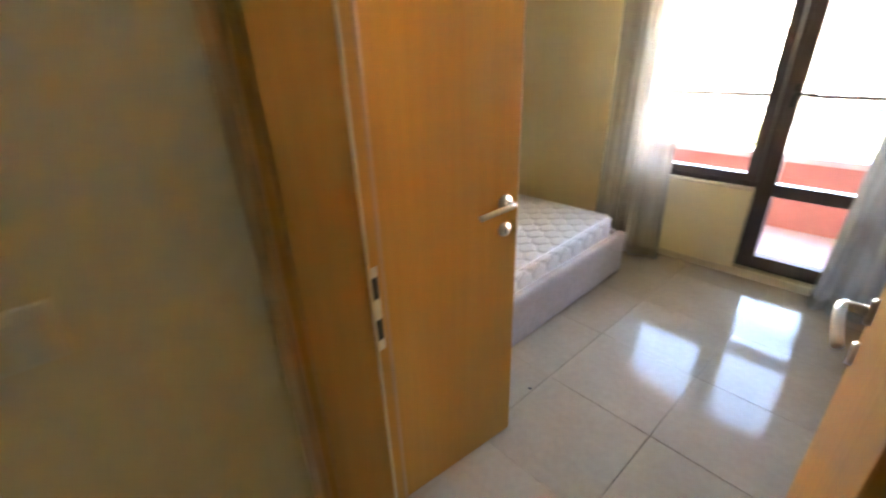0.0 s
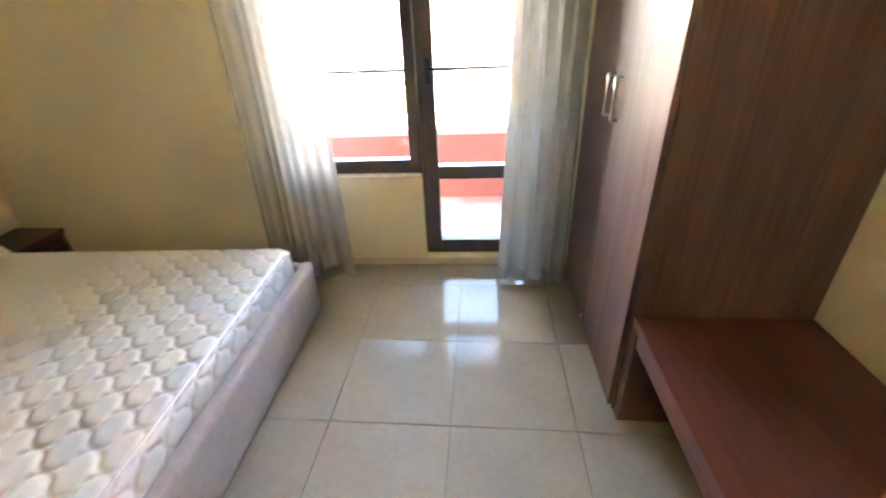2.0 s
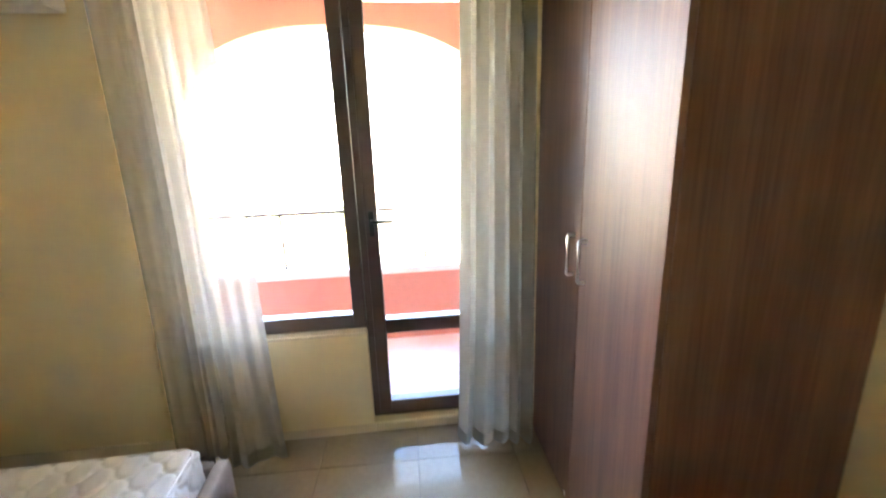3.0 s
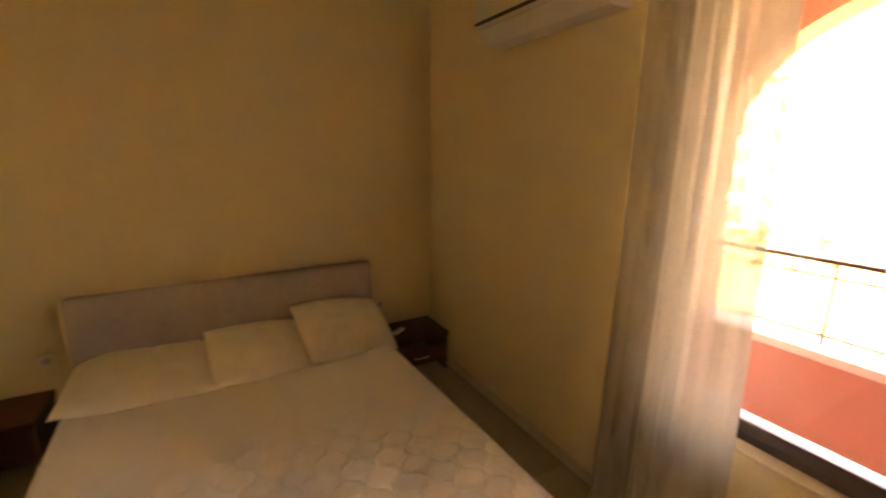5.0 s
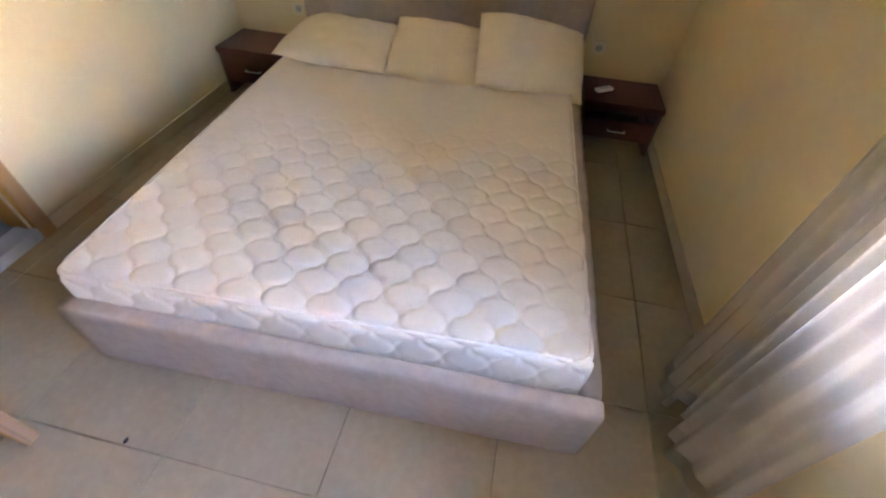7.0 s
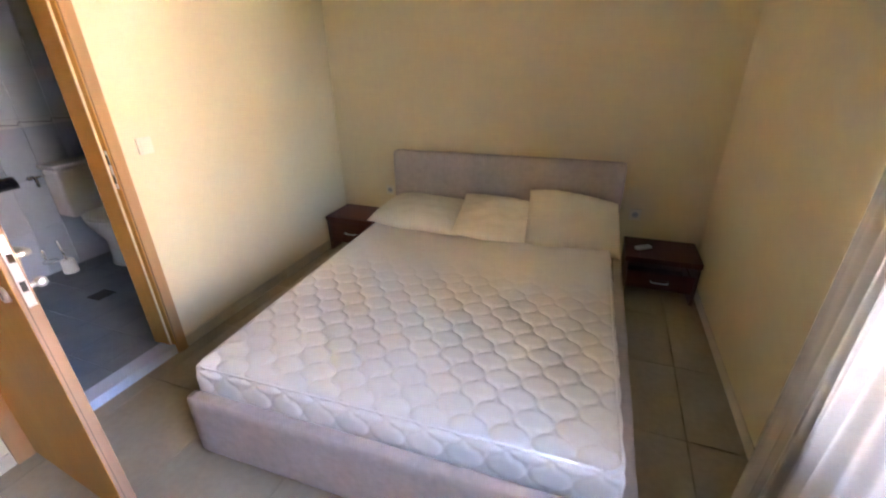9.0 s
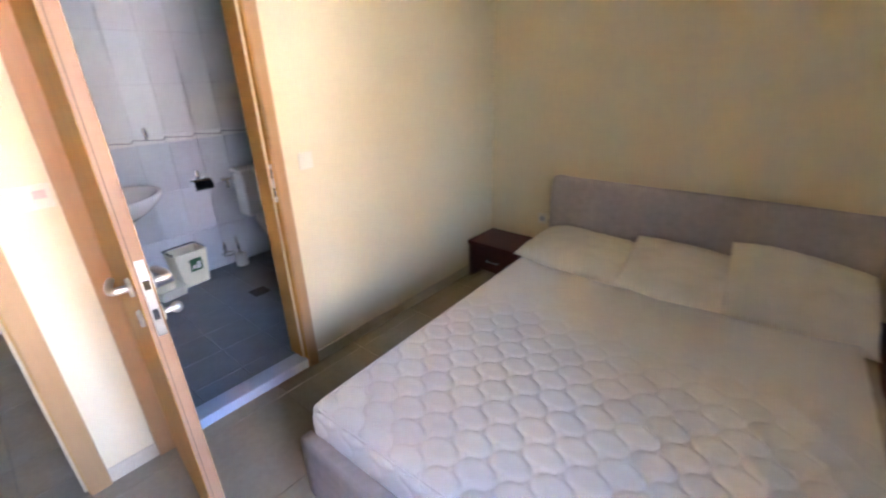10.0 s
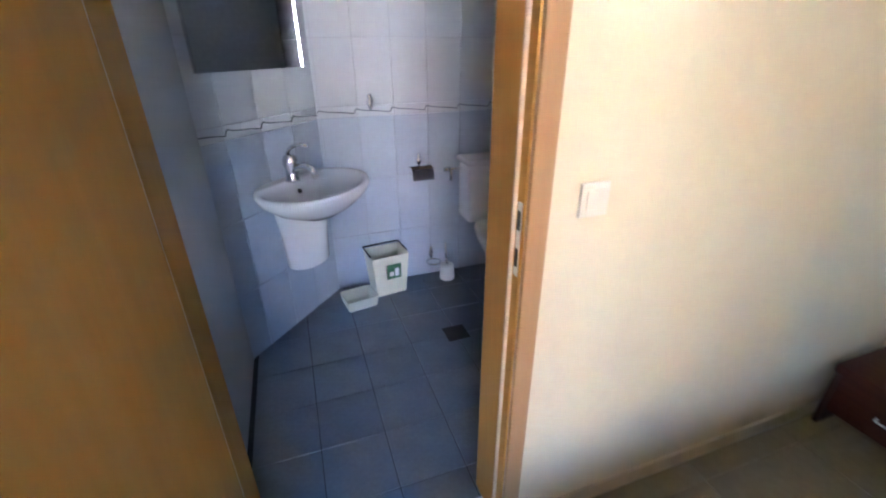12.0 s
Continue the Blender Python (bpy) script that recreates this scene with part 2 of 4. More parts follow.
structure("wall_bathroom_east", bm, WTILE, "pale tiled bathroom wall")

# base slabs under the tiles
bm = B()
box(bm, -0.2, XE + 0.2, -2.8, 2.95, -0.12, -0.006)
floor = structure("floor", bm, GROUT, "polished cream porcelain tile floor")
bm = B()
box(bm, 0.9, 2.659, -1.68, -0.10, -0.004, BZ - 0.004)
bath_floor = structure("floor_bathroom", bm, material("dark_grout", (0.05, 0.055, 0.065), 0.9), "slate blue tiled bathroom floor")
bm = B()
box(bm, BX0, BX1, -0.10, 0.004, -0.004, BZ + 0.004, bev=0.004)
structure("threshold", bm, material("pale_blue_threshold_tile", (0.55, 0.62, 0.74), 0.25, vary=0.05), "pale tiled step into the bathroom")

# skirting
bm = B()
for a in ((0, 0.008, 0.008, 2.80, 0, 0.07), (0.008, BX0 - 0.058, 0, 0.008, 0, 0.07), (BX1 + 0.075, EX0 - 0.075, 0, 0.008, 0, 0.07), (EX1 + 0.075, XE, 0, 0.008, 0, 0.07), (XE - 0.008, XE, 0.008, 2.85, 0, 0.07)):
    box(bm, *a, bev=0.002, seg=1)
for a in ((0.008, WX0, -0.008, 0, 0, 0.07), (WX0, DX0, -0.008, 0, 0, 0.05), (DX0, WX1, -0.008, 0, 0, 0.05), (WX1, XE, -0.008, 0, 0, 0.07)):
    box(bm, *a, m=NW, bev=0.002, seg=1)
structure("baseboard", bm, SKIRT, "cream tile skirting")


# ---- doors ----
def door_frame(name, x0, x1, label):
    d = thing(name, label, "door frame", kind="structure")
    for s, x in ((-1, x0), (1, x1)):
        bm = B()
        box(bm, min(x, x + s * 0.02), max(x, x + s * 0.02), -TH - 0.004, 0.004, 0, DH)
        part("jamb", bm, BEECH, d)
        bm = B()
        box(bm, min(x - s * 0.012, x), max(x - s * 0.012, x), -TH + 0.01, -0.029, 0, DH - 0.002, bev=0.002)
        st = part("door_stop", bm, BEECH, d)
        bm = B()
        box(bm, min(x - s * 0.0125, x - s * 0.002), max(x - s * 0.0125, x - s * 0.002), -0.029, -0.022, 0.002, DH - 0.004, bev=0.002)
        part("gasket", bm, GASKET, st, "tan rubber gasket")
        for y in (0.004, -TH - 0.018):
            bm = B()
            w = 0.057 if x == BX0 else 0.074
            box(bm, min(x + s * 0.004, x + s * w), max(x + s * 0.004, x + s * w), y, y + 0.014, 0, DH + 0.07, bev=0.004)
            part("casing", bm, BEECH_H, d)
    bm = B()
    box(bm, x0 - 0.02, x1 + 0.02, -TH - 0.004, 0.004, DH, DH + 0.02)
    part("head_jamb", bm, BEECH_H, d)
    for y in (0.004, -TH - 0.018):
        bm = B()
        box(bm, x0 - 0.002, x1 + 0.002, y, y + 0.014, DH + 0.004, DH + 0.07, bev=0.004)
        part("head_casing", bm, BEECH_H, d)
    # strike plate in the left jamb
    bm = B()
    box(bm, x0, x0 + 0.002, -0.020, -0.002, 0.965, 1.145, bev=0.0008, seg=1)
    sp = part("strike_plate", bm, STEEL, d, "steel strike plate")
    for z in (0.99, 1.08):
        bm = B()
        box(bm, x0 + 0.002, x0 + 0.003, -0.018, -0.004, z, z + 0.045)
        part("keep_hole", bm, BLACK, sp)
    return d


def lever(parent, x, z, side, reach):
    """A lever handle on one face; side is the face's y sign, reach the way the lever points along x."""
    y = 0.02 * side
    bm = B()
    rod(bm, (x, y, z), (x, y + side * 0.009, z), 0.026, 0.024, 24)
    part("rose", bm, STEEL, parent, "satin steel rose", True)
    pts = [(x, y + side * 0.005, z), (x, y + side * 0.034, z)]
    pts += [(x + reach * 0.010 * (1 - math.cos(a)), y + side * (0.034 + 0.010 * math.sin(a)), z) for a in (0.5, 1.0, 1.5)]
    pts += [(x + reach * (0.014 + 0.114 * k / 6), y + side * (0.045 - 0.014 * (k / 6) ** 1.6), z - 0.016 * (k / 6) ** 1.5) for k in range(1, 7)]
    bm = B()
    tube(bm, pts, 0.0095)
    part("handle", bm, STEEL, parent, "satin steel lever handle", True)


def door_leaf(name, width, m, label, turn=False, bathroom=False):
    """A leaf hinged at local x = 0 and running along +x; local z up."""
    d = thing(name, label, "door", m)
    bm = B()
    box(bm, 0, width, -0.02, 0.02, 0.008, 2.03, bev=0.003)
    part("leaf", bm, BEECH, d)
    bm = B()
    box(bm, width - 0.004, width + 0.0015, -0.0185, 0.0185, 0.012, 2.026, bev=0.001, seg=1)
    part("edge_band", bm, BEECH_E, d, "duller beech edge band")
    bm = B()
    box(bm, width + 0.0012, width + 0.0022, -0.0095, -0.0075, 0.02, 2.02)
    part("edge_groove", bm, BARK, d, "dark groove along the rebated edge")
    for s in (-1, 1):
        lever(d, width - 0.06, 1.038, s, -1)
        bm = B()
        rod(bm, (width - 0.06, 0.02 * s, 0.946), (width - 0.06, 0.029 * s, 0.946), 0.024, 0.022, 24)
        ks = part("key_rose", bm, STEEL, d, "round steel key rose", True)
        if bathroom and s == 1:
            bm = B()
            rod(bm, (width - 0.06, 0.029, 0.946), (width - 0.06, 0.05, 0.946), 0.008, 0.008, 12)
            bmesh.ops.create_uvsphere(bm, u_segments=16, v_segments=10, radius=0.016, matrix=Matrix.Translation((width - 0.06, 0.06, 0.946)))
            part("thumb_turn", bm, STEEL, ks, "", True)
        else:
            bm = B()
            box(bm, width - 0.064, width - 0.056, min(0.029 * s, 0.0295 * s), max(0.029 * s, 0.0295 * s), 0.933, 0.958)
            part("keyhole", bm, BLACK, ks)
    bm = B()
    box(bm, width, width + 0.003, -0.006, 0.015, 0.912, 1.122, bev=0.0007, seg=1)
    fp = part("lock_plate", bm, STEEL, d, "steel lock face plate")
    for z, h in ((1.046, 0.025), (0.958, 0.03)):
        bm = B()
        box(bm, width + 0.003, width + 0.009 if h < 0.03 else width + 0.004, -0.002, 0.011, z, z + h)
        part("bolt", bm, CHROME if h < 0.03 else BLACK, fp)
    for z in (0.25, 1.75):
        bm = B()
        rod(bm, (-0.008, 0.024, z), (-0.008, 0.024, z + 0.09), 0.007)
        part("hinge", bm, STEEL, d, "", True)
    return d


door_frame("door_frame_1", BX0, BX1, "beech door frame of the bathroom")
door_frame("door_frame_2", EX0, EX1, "beech door frame of the bedroom entrance")
door_leaf("bathroom_door", 0.69, pose(2.496, 0.020, 0.004, 0, 0, 84.8), "beech veneer bathroom door standing wide open into the bedroom", bathroom=True)
door_leaf("bedroom_door", 0.675, pose(EX1 - 0.024, 0.02, 0, 0, 0, 91.2), "beech veneer bedroom door standing open against the bench")

# ---- window and balcony door ----
win = thing("window_1", "dark brown framed window with balcony door", "window", NW, kind="structure")
FY0, FY1 = 0.05, 0.12


def pvc(name, x0, x1, z0, z1, y0=FY0, y1=FY1, parent=None, bev=0.006):
    bm = B()
    box(bm, x0, x1, y0, y1, z0, z1, bev=bev)
    return part(name, bm, PVC, parent or win)


pvc("window_frame", WX0, WX1, WZ1 - 0.06, WZ1)
pvc("window_frame", WX0, WX0 + 0.06, WZ0, WZ1 - 0.06)
pvc("window_frame", WX0 + 0.06, DX0, WZ0, WZ0 + 0.05)
pvc("mullion", DX0, DX0 + 0.045, 0.06, WZ1 - 0.06)
pvc("window_frame", WX1 - 0.06, WX1, 0.06, WZ1 - 0.06)
pvc("door_sill", DX0 + 0.045, WX1 - 0.06, 0.06, 0.085)
SY0, SY1 = 0.035, 0.105
pvc("sash_stile", WX0 + 0.062, WX0 + 0.12, WZ0 + 0.052, WZ1 - 0.062, SY0, SY1)
pvc("sash_stile", DX0 - 0.068, DX0 - 0.002, WZ0 + 0.052, WZ1 - 0.062, SY0, SY1)
pvc("sash_rail", WX0 + 0.12, DX0 - 0.068, WZ0 + 0.052, WZ0 + 0.10, SY0, SY1)
pvc("sash_rail", WX0 + 0.12, DX0 - 0.068, WZ1 - 0.125, WZ1 - 0.062, SY0, SY1)
bm = B()
box(bm, WX0 + 0.115, DX0 - 0.063, 0.065, 0.075, WZ0 + 0.095, WZ1 - 0.12)
pane = part("pane", bm, GLASS, win)
pane.visible_shadow = False
bd = part("door_stile", box(B(), DX0 + 0.035, DX0 + 0.10, SY0, SY1, 0.087, WZ1 - 0.062, bev=0.006), PVC, win)
pvc("door_stile", WX1 - 0.14, WX1 - 0.05, 0.087, WZ1 - 0.062, SY0, SY1)
pvc("door_rail", DX0 + 0.10, WX1 - 0.14, 0.087, 0.16, SY0, SY1)
pvc("door_rail", DX0 + 0.10, WX1 - 0.14, 0.575, 0.655, SY0, SY1)
pvc("door_rail", DX0 + 0.10, WX1 - 0.14, WZ1 - 0.16, WZ1 - 0.062, SY0, SY1)
for z0, z1 in ((0.155, 0.58), (0.65, WZ1 - 0.155)):
    bm = B()
    box(bm, DX0 + 0.095, WX1 - 0.135, 0.065, 0.075, z0, z1)
    pane = part("pane", bm, GLASS, win)
    pane.visible_shadow = False
bm = B()
box(bm, DX0 + 0.055, DX0 + 0.08, 0.022, 0.035, 1.12, 1.25, bev=0.003)
hp = part("handle_plate", bm, BLACK, bd)
bm = B()
tube(bm, [(DX0 + 0.068, 0.03, 1.20), (DX0 + 0.068, -0.01, 1.20), (DX0 + 0.08, -0.018, 1.20), (DX0 + 0.18, -0.018, 1.198)], 0.008)
part("handle", bm, BLACK, hp, "black lever handle", True)
bm = B()
box(bm, WX0 - 0.0, DX0 - 0.003, -0.012, 0.05, WZ0 - 0.002, WZ0 + 0.016, bev=0.004)
part("window_sill", bm, SKIRT, win, "cream inner sill")
bm = B()
box(bm, WX0, DX0, 0.12, TH + 0.05, WZ0 + 0.0, WZ0 + 0.02, bev=0.003)
part("outer_sill", bm, COPING, win, "pale outer sill")


# ---- curtains ----
def curtain(name, x0b, x1b, x0t, x1t, y, folds, depth, mat, label, z0=0.015, seed=1, hem=0.0, swing=0.0):
    """A hanging cloth with folds that gather towards the top; x along the window wall, y in front of it."""
    rnd = random.Random(seed)
    ph = [rnd.uniform(0, 6.28) for _ in range(6)]
    nu, nz = folds * 14, 40
    bm = B()
    pts = []
    for j in range(nz + 1):
        v = j / nz
        row = []
        for i in range(nu + 1):
            u = i / nu
            xb, xt = x0b + (x1b - x0b) * u, x0t + (x1t - x0t) * u
            w = v ** 0.8
            ang = 2 * math.pi * folds * (u + 0.025 * math.sin(5 * u + ph[0]) + 0.018 * math.sin(2.3 * v + 9 * u + ph[1]) * (1 - v))
            d = depth * (0.75 + 0.35 * math.sin(7 * u + ph[2]))
            off = d * (math.sin(ang) + 0.18 * math.sin(2 * ang + ph[3] + 2 * v) + 0.5 * noise.noise(Vector((6 * u + seed, 2.2 * v, 0))))
            flare = hem * (1 - v) ** 4 * math.sin(11 * u + ph[4])
            x = xb + (xt - xb) * w + 0.12 * d * math.sin(2 * ang) + 0.010 * math.sin(4 * v + ph[5])
            z = z0 + (H - 0.02 - z0) * v
            row.append(NW @ Vector((x, y + off + flare - swing * (0.45 + 0.55 * math.sin(2 * u)) * (1 - 0.7 * v), z)))
        pts.append(row)
    bm.free()
    d = thing(name, label, "curtain")
    for nm, j0, j1 in (("hem", 0, 1), ("cloth", 1, nz)):
        bm = B()
        rows = [[bm.verts.new(p) for p in row] for row in pts[j0:j1 + 1]]
        for ra, rb in zip(rows, rows[1:]):
            for i in range(nu):
                bm.faces.new((ra[i], ra[i + 1], rb[i + 1], rb[i]))
        if nm == "hem":
            bmesh.ops.solidify(bm, geom=list(bm.faces), thickness=0.002)
        part(nm, bm, mat, d, "", True)
    return d


curtain("sheer_curtain", 1.77, 1.98, 1.80, 1.99, -0.075, 3, 0.012, SHEER_T, "thin taupe sheer curtain gathered beside the window", seed=3, swing=0.11)
curtain("sheer_curtain", 1.86, 2.335, 1.88, 2.23, -0.055, 6, 0.018, SHEER, "ivory sheer curtain drawn to the window side", seed=5, hem=0.03, swing=0.12)
curtain("drape", 3.205, 3.61, 3.32, 3.625, -0.13, 5, 0.042, DRAPE, "grey-green drape hanging beside the balcony door", seed=8, swing=0.085)


# ---- bed ----
BED = pose(2.258, 1.526, 0, 0, 0, 2.5)     # foot centre; local x runs from head (-2.13) to foot (0)
FRAME = pose(2.2485, 1.533, 0, 0, 0, 1.5)   # the frame stands a little askew under the mattress
bed = thing("bed", "double bed frame upholstered in lilac-grey velvet", "bed", FRAME)
HW = 0.83
LB = 2.145


def cushion(bm, x0, x1, y0, y1, z0, z1, r, nx, ny, nz, fn=None):
    """A block with rolled edges on a fine grid; fn(point, normal) gives an outward shift."""
    verts = {}
    c0, c1 = Vector((x0 + r, y0 + r, z0 + r)), Vector((x1 - r, y1 - r, z1 - r))
    num = (nx, ny, nz)
    lo, hi = Vector((x0, y0, z0)), Vector((x1, y1, z1))

    def vert(i, j, k):
        key = (i, j, k)
        if key not in verts:
            q = Vector([lo[a] + (hi[a] - lo[a]) * key[a] / num[a] for a in range(3)])
            c = Vector([min(max(q[a], c0[a]), c1[a]) for a in range(3)])
            nrm = (q - c).normalized()
            p = c + nrm * r
            if fn:
                p = p + nrm * fn(p, nrm)
            verts[key] = bm.verts.new(p)
        return verts[key]

    for i in range(nx):
        for j in range(ny):
            for k, fl in ((0, True), (nz, False)):
                f4 = [vert(i, j, k), vert(i + 1, j, k), vert(i + 1, j + 1, k), vert(i, j + 1, k)]
                bm.faces.new(f4[::-1] if fl else f4)
    for i in range(nx):
        for k in range(nz):
            for j in (0, ny):
                bm.faces.new([vert(i, j, k), vert(i + 1, j, k), vert(i + 1, j, k + 1), vert(i, j, k + 1)])
    for j in range(ny):
        for k in range(nz):
            for i in (0, nx):
                bm.faces.new([vert(i, j, k), vert(i, j + 1, k), vert(i, j + 1, k + 1), vert(i, j, k + 1)])
    return bm


def soft(p, nrm):
    return 0.004 * noise.noise(p * 3.0) + 0.0015 * noise.noise(p * 14)


for nm, a in (("side_rail", (-LB + 0.10, -0.062, -HW, -HW + 0.062)), ("side_rail", (-LB + 0.10, -0.062, HW - 0.062, HW)), ("foot_rail", (-0.062, 0.0, -HW, HW))):
    bm = B()
    cushion(bm, a[0], a[1], a[2], a[3], 0.02, 0.318, 0.018, 40 if a[1] - a[0] > 1 else 6, 40 if a[3] - a[2] > 1 else 6, 10, soft)
    part(nm, bm, VELVET, bed, "", True)
bm = B()
cushion(bm, -LB, -LB + 0.09, -0.865, 0.795, 0.05, 0.858, 0.03, 6, 50, 26, soft)
part("headboard", bm, VELVET, bed, "padded velvet headboard", True)
bm = B()
box(bm, -LB + 0.10, -0.064, -HW + 0.064, HW - 0.064, 0.14, 0.17)
part("slat_base", bm, BLACK, bed)
for x in (-LB + 0.2, -0.16):
    for y in (-HW + 0.12, HW - 0.12):
        bm = B()
        box(bm, x - 0.09, x + 0.14, y - 0.11, y + 0.11, 0, 0.04, bev=0.004)
        part("foot", bm, BLACK, bed, "low black foot")

PITCH, WAVE = 0.068, 0.168


def quilt(p, nrm):
    """Stitched ogee pattern: waves along the bed that touch at every half wave."""
    if abs(nrm.z) > 0.6:
        t = min(max((p.x + 1.25) / 0.75, 0), 1)
        u, v, amp = p.x, p.y, 0.0056 * (0.07 + 0.93 * t * t * (3 - 2 * t))
    elif abs(nrm.x) > 0.6:
        u, v, amp = p.z + 0.03, p.y, 0.0052
    else:
        u, v, amp = p.z + 0.03, p.x, 0.0052
    w = math.sin(2 * math.pi * u / WAVE)
    s = math.copysign(0.0318 * abs(w) ** 0.62, w)
    k0 = round(v / PITCH)
    d = min(abs(v - (k * PITCH + (s if k % 2 else -s))) for k in (k0 - 1, k0, k0 + 1))
    d *= 0.35 + 0.65 * abs(w) ** 0.8
    return -amp * math.exp(-(d / 0.0050) ** 2) - 0.6 * amp * math.exp(-(d / 0.018) ** 2) + 0.004 * noise.noise(p * 2.2)


mattress = thing("mattress", "white quilted mattress lying bare on the bed", "mattress", BED)
bm = B()
cushion(bm, -LB + 0.10, -0.072, -0.812, 0.79, 0.172, 0.434, 0.04, 330, 250, 34, quilt)
part("ticking", bm, QUILT, mattress, "", True)
ring = []
x0, x1, y1, y2, r = -LB + 0.12, -0.090, 0.772, -0.794, 0.05
for cx, cy, a0 in ((x1 - r, y1 - r, 0), (x0 + r, y1 - r, 90), (x0 + r, y2 + r, 180), (x1 - r, y2 + r, 270)):
    ring += [(cx + r * math.cos(radians(a0 + a)), cy + r * math.sin(radians(a0 + a)), 0.427) for a in range(0, 91, 15)]
ring.append(ring[0])
bm = B()
tube(bm, ring, 0.0045, 8)
part("piping", bm, QUILT, mattress, "", True)


def pillow(label, m, w, d, h, seed):
    off = Vector((seed * 7.1, seed * 3.3, 0))
    bm = B()
    n = 36
    top, bot = [], []
    for sgn, rows in ((1, top), (-1, bot)):
        for i in range(n + 1):
            row = []
            for j in range(n + 1):
                u, v = 2 * i / n - 1, 2 * j / n - 1
                edge = (1 - abs(u) ** 2.6) * (1 - abs(v) ** 2.6)
                t = max(edge, 0) ** 0.5
                pin = 1 - 0.11 * (1 - abs(v)) * abs(u) ** 2
                pin2 = 1 - 0.11 * (1 - abs(u)) * abs(v) ** 2
                x, y = u * w / 2 * pin2, v * d / 2 * pin
                q = Vector((x, y, 0)) * 6 + off
                wr = 0.016 * noise.noise(q) + 0.010 * noise.noise(q * 2.7) + 0.014 * (1 - t) * noise.noise(q * 6)
                z = (1 if sgn > 0 else -0.4) * (h / 2 * t + (wr * t if t else 0)) + 0.02 * noise.noise(q * 0.5)
                if sgn < 0 and (i in (0, n) or j in (0, n)):
                    row.append(top[i][j])
                else:
                    row.append(bm.verts.new((x, y, z)))
            rows.append(row)
    for sgn, rows in ((1, top), (-1, bot)):
        for i in range(n):
            for j in range(n):
                q4 = (rows[i][j], rows[i + 1][j], rows[i + 1][j + 1], rows[i][j + 1])
                bm.faces.new(q4 if sgn > 0 else q4[::-1])
    ob = part("pillow", bm, PILLOW, None, "", True)
    ob.matrix_world = m
    return tagged(ob, label, "pillow", "pillows on the bed")


pillow("ivory cotton pillow lying flat against the headboard", pose(0.445, 0.965, 0.468, 4, 1.5, 90), 0.67, 0.49, 0.215, 1)
pillow("ivory cotton pillow propped between two others", pose(0.455, 1.56, 0.485, 17, 8, 97), 0.64, 0.46, 0.20, 2)
pillow("ivory square pillow leaning on another one", pose(0.44, 1.995, 0.525, 30, 8, 102), 0.58, 0.44, 0.25, 3)


# ---- nightstands ----
def nightstand(label, m, slack=0.0, out=0.0):
    """Local x out from the wall (depth), y along it."""
    d = thing("nightstand", label, "nightstand", m, "nightstands beside the bed")
    D, W, T = 0.33, 0.45, 0.305
    bm = B()
    box(bm, 0, D + 0.01, 0, W, T - 0.035, T, bev=0.003)
    part("top", bm, WALNUT_H, d)
    for y in (0.004, W - 0.024):
        bm = B()
        box(bm, 0.004, D, y, y + 0.02, 0, T - 0.035, bev=0.002)
        part("side_panel", bm, WALNUT, d)
    bm = B()
    box(bm, 0.004, 0.02, 0.024, W - 0.024, 0.08, T - 0.035)
    part("back_panel", bm, WALNUT, d)
    bm = B()
    box(bm, 0.02, D - 0.02, 0.024, W - 0.024, 0.075, 0.09)
    part("bottom_panel", bm, WALNUT, d)
    bm = B()
    z1 = T - 0.04 - slack
    box(bm, D - 0.018 + out, D + out, 0.027, W - 0.027, 0.085, z1, bev=0.002)
    box(bm, 0.05 + out, D - 0.018 + out, 0.035, 0.047, 0.10, z1 - 0.03)
    box(bm, 0.05 + out, D - 0.018 + out, W - 0.047, W - 0.035, 0.10, z1 - 0.03)
    dr = part("drawer", bm, WALNUT_H, d)
    bm = B()
    zc, yc = (0.085 + z1) / 2, W / 2
    tube(bm, [(D + out, yc - 0.05, zc), (D + out + 0.02, yc - 0.048, zc), (D + out + 0.022, yc - 0.04, zc), (D + out + 0.022, yc + 0.04, zc), (D + out + 0.02, yc + 0.048, zc), (D + out, yc + 0.05, zc)], 0.0045, 8)
    part("handle", bm, STEEL, dr, "slim steel bar handle", True)
    return d


nightstand("dark walnut nightstand with a closed drawer", pose(0.012, 0.025, 0, 0, 0, 0))
nightstand("dark walnut nightstand with a sagging half-open drawer", pose(0.014, 2.335, 0, 0, 0, 1.0), 0.06, 0.006)
bm = B()
box(bm, -0.02, 0.02, -0.055, 0.055, 0, 0.018, bev=0.005)
rc = thing("remote_control", "small white remote control on the nightstand", "remote", pose(0.20, 2.45, 0.3055, 0, 0, 35))
part("case", bm, WHITE, rc, "", True)
for k in range(3):
    bm = B()
    box(bm, -0.012, 0.012, -0.03 + 0.022 * k, -0.018 + 0.022 * k, 0.018, 0.0195, bev=0.0005, seg=1)
    part("button", bm, RUBBER, rc)


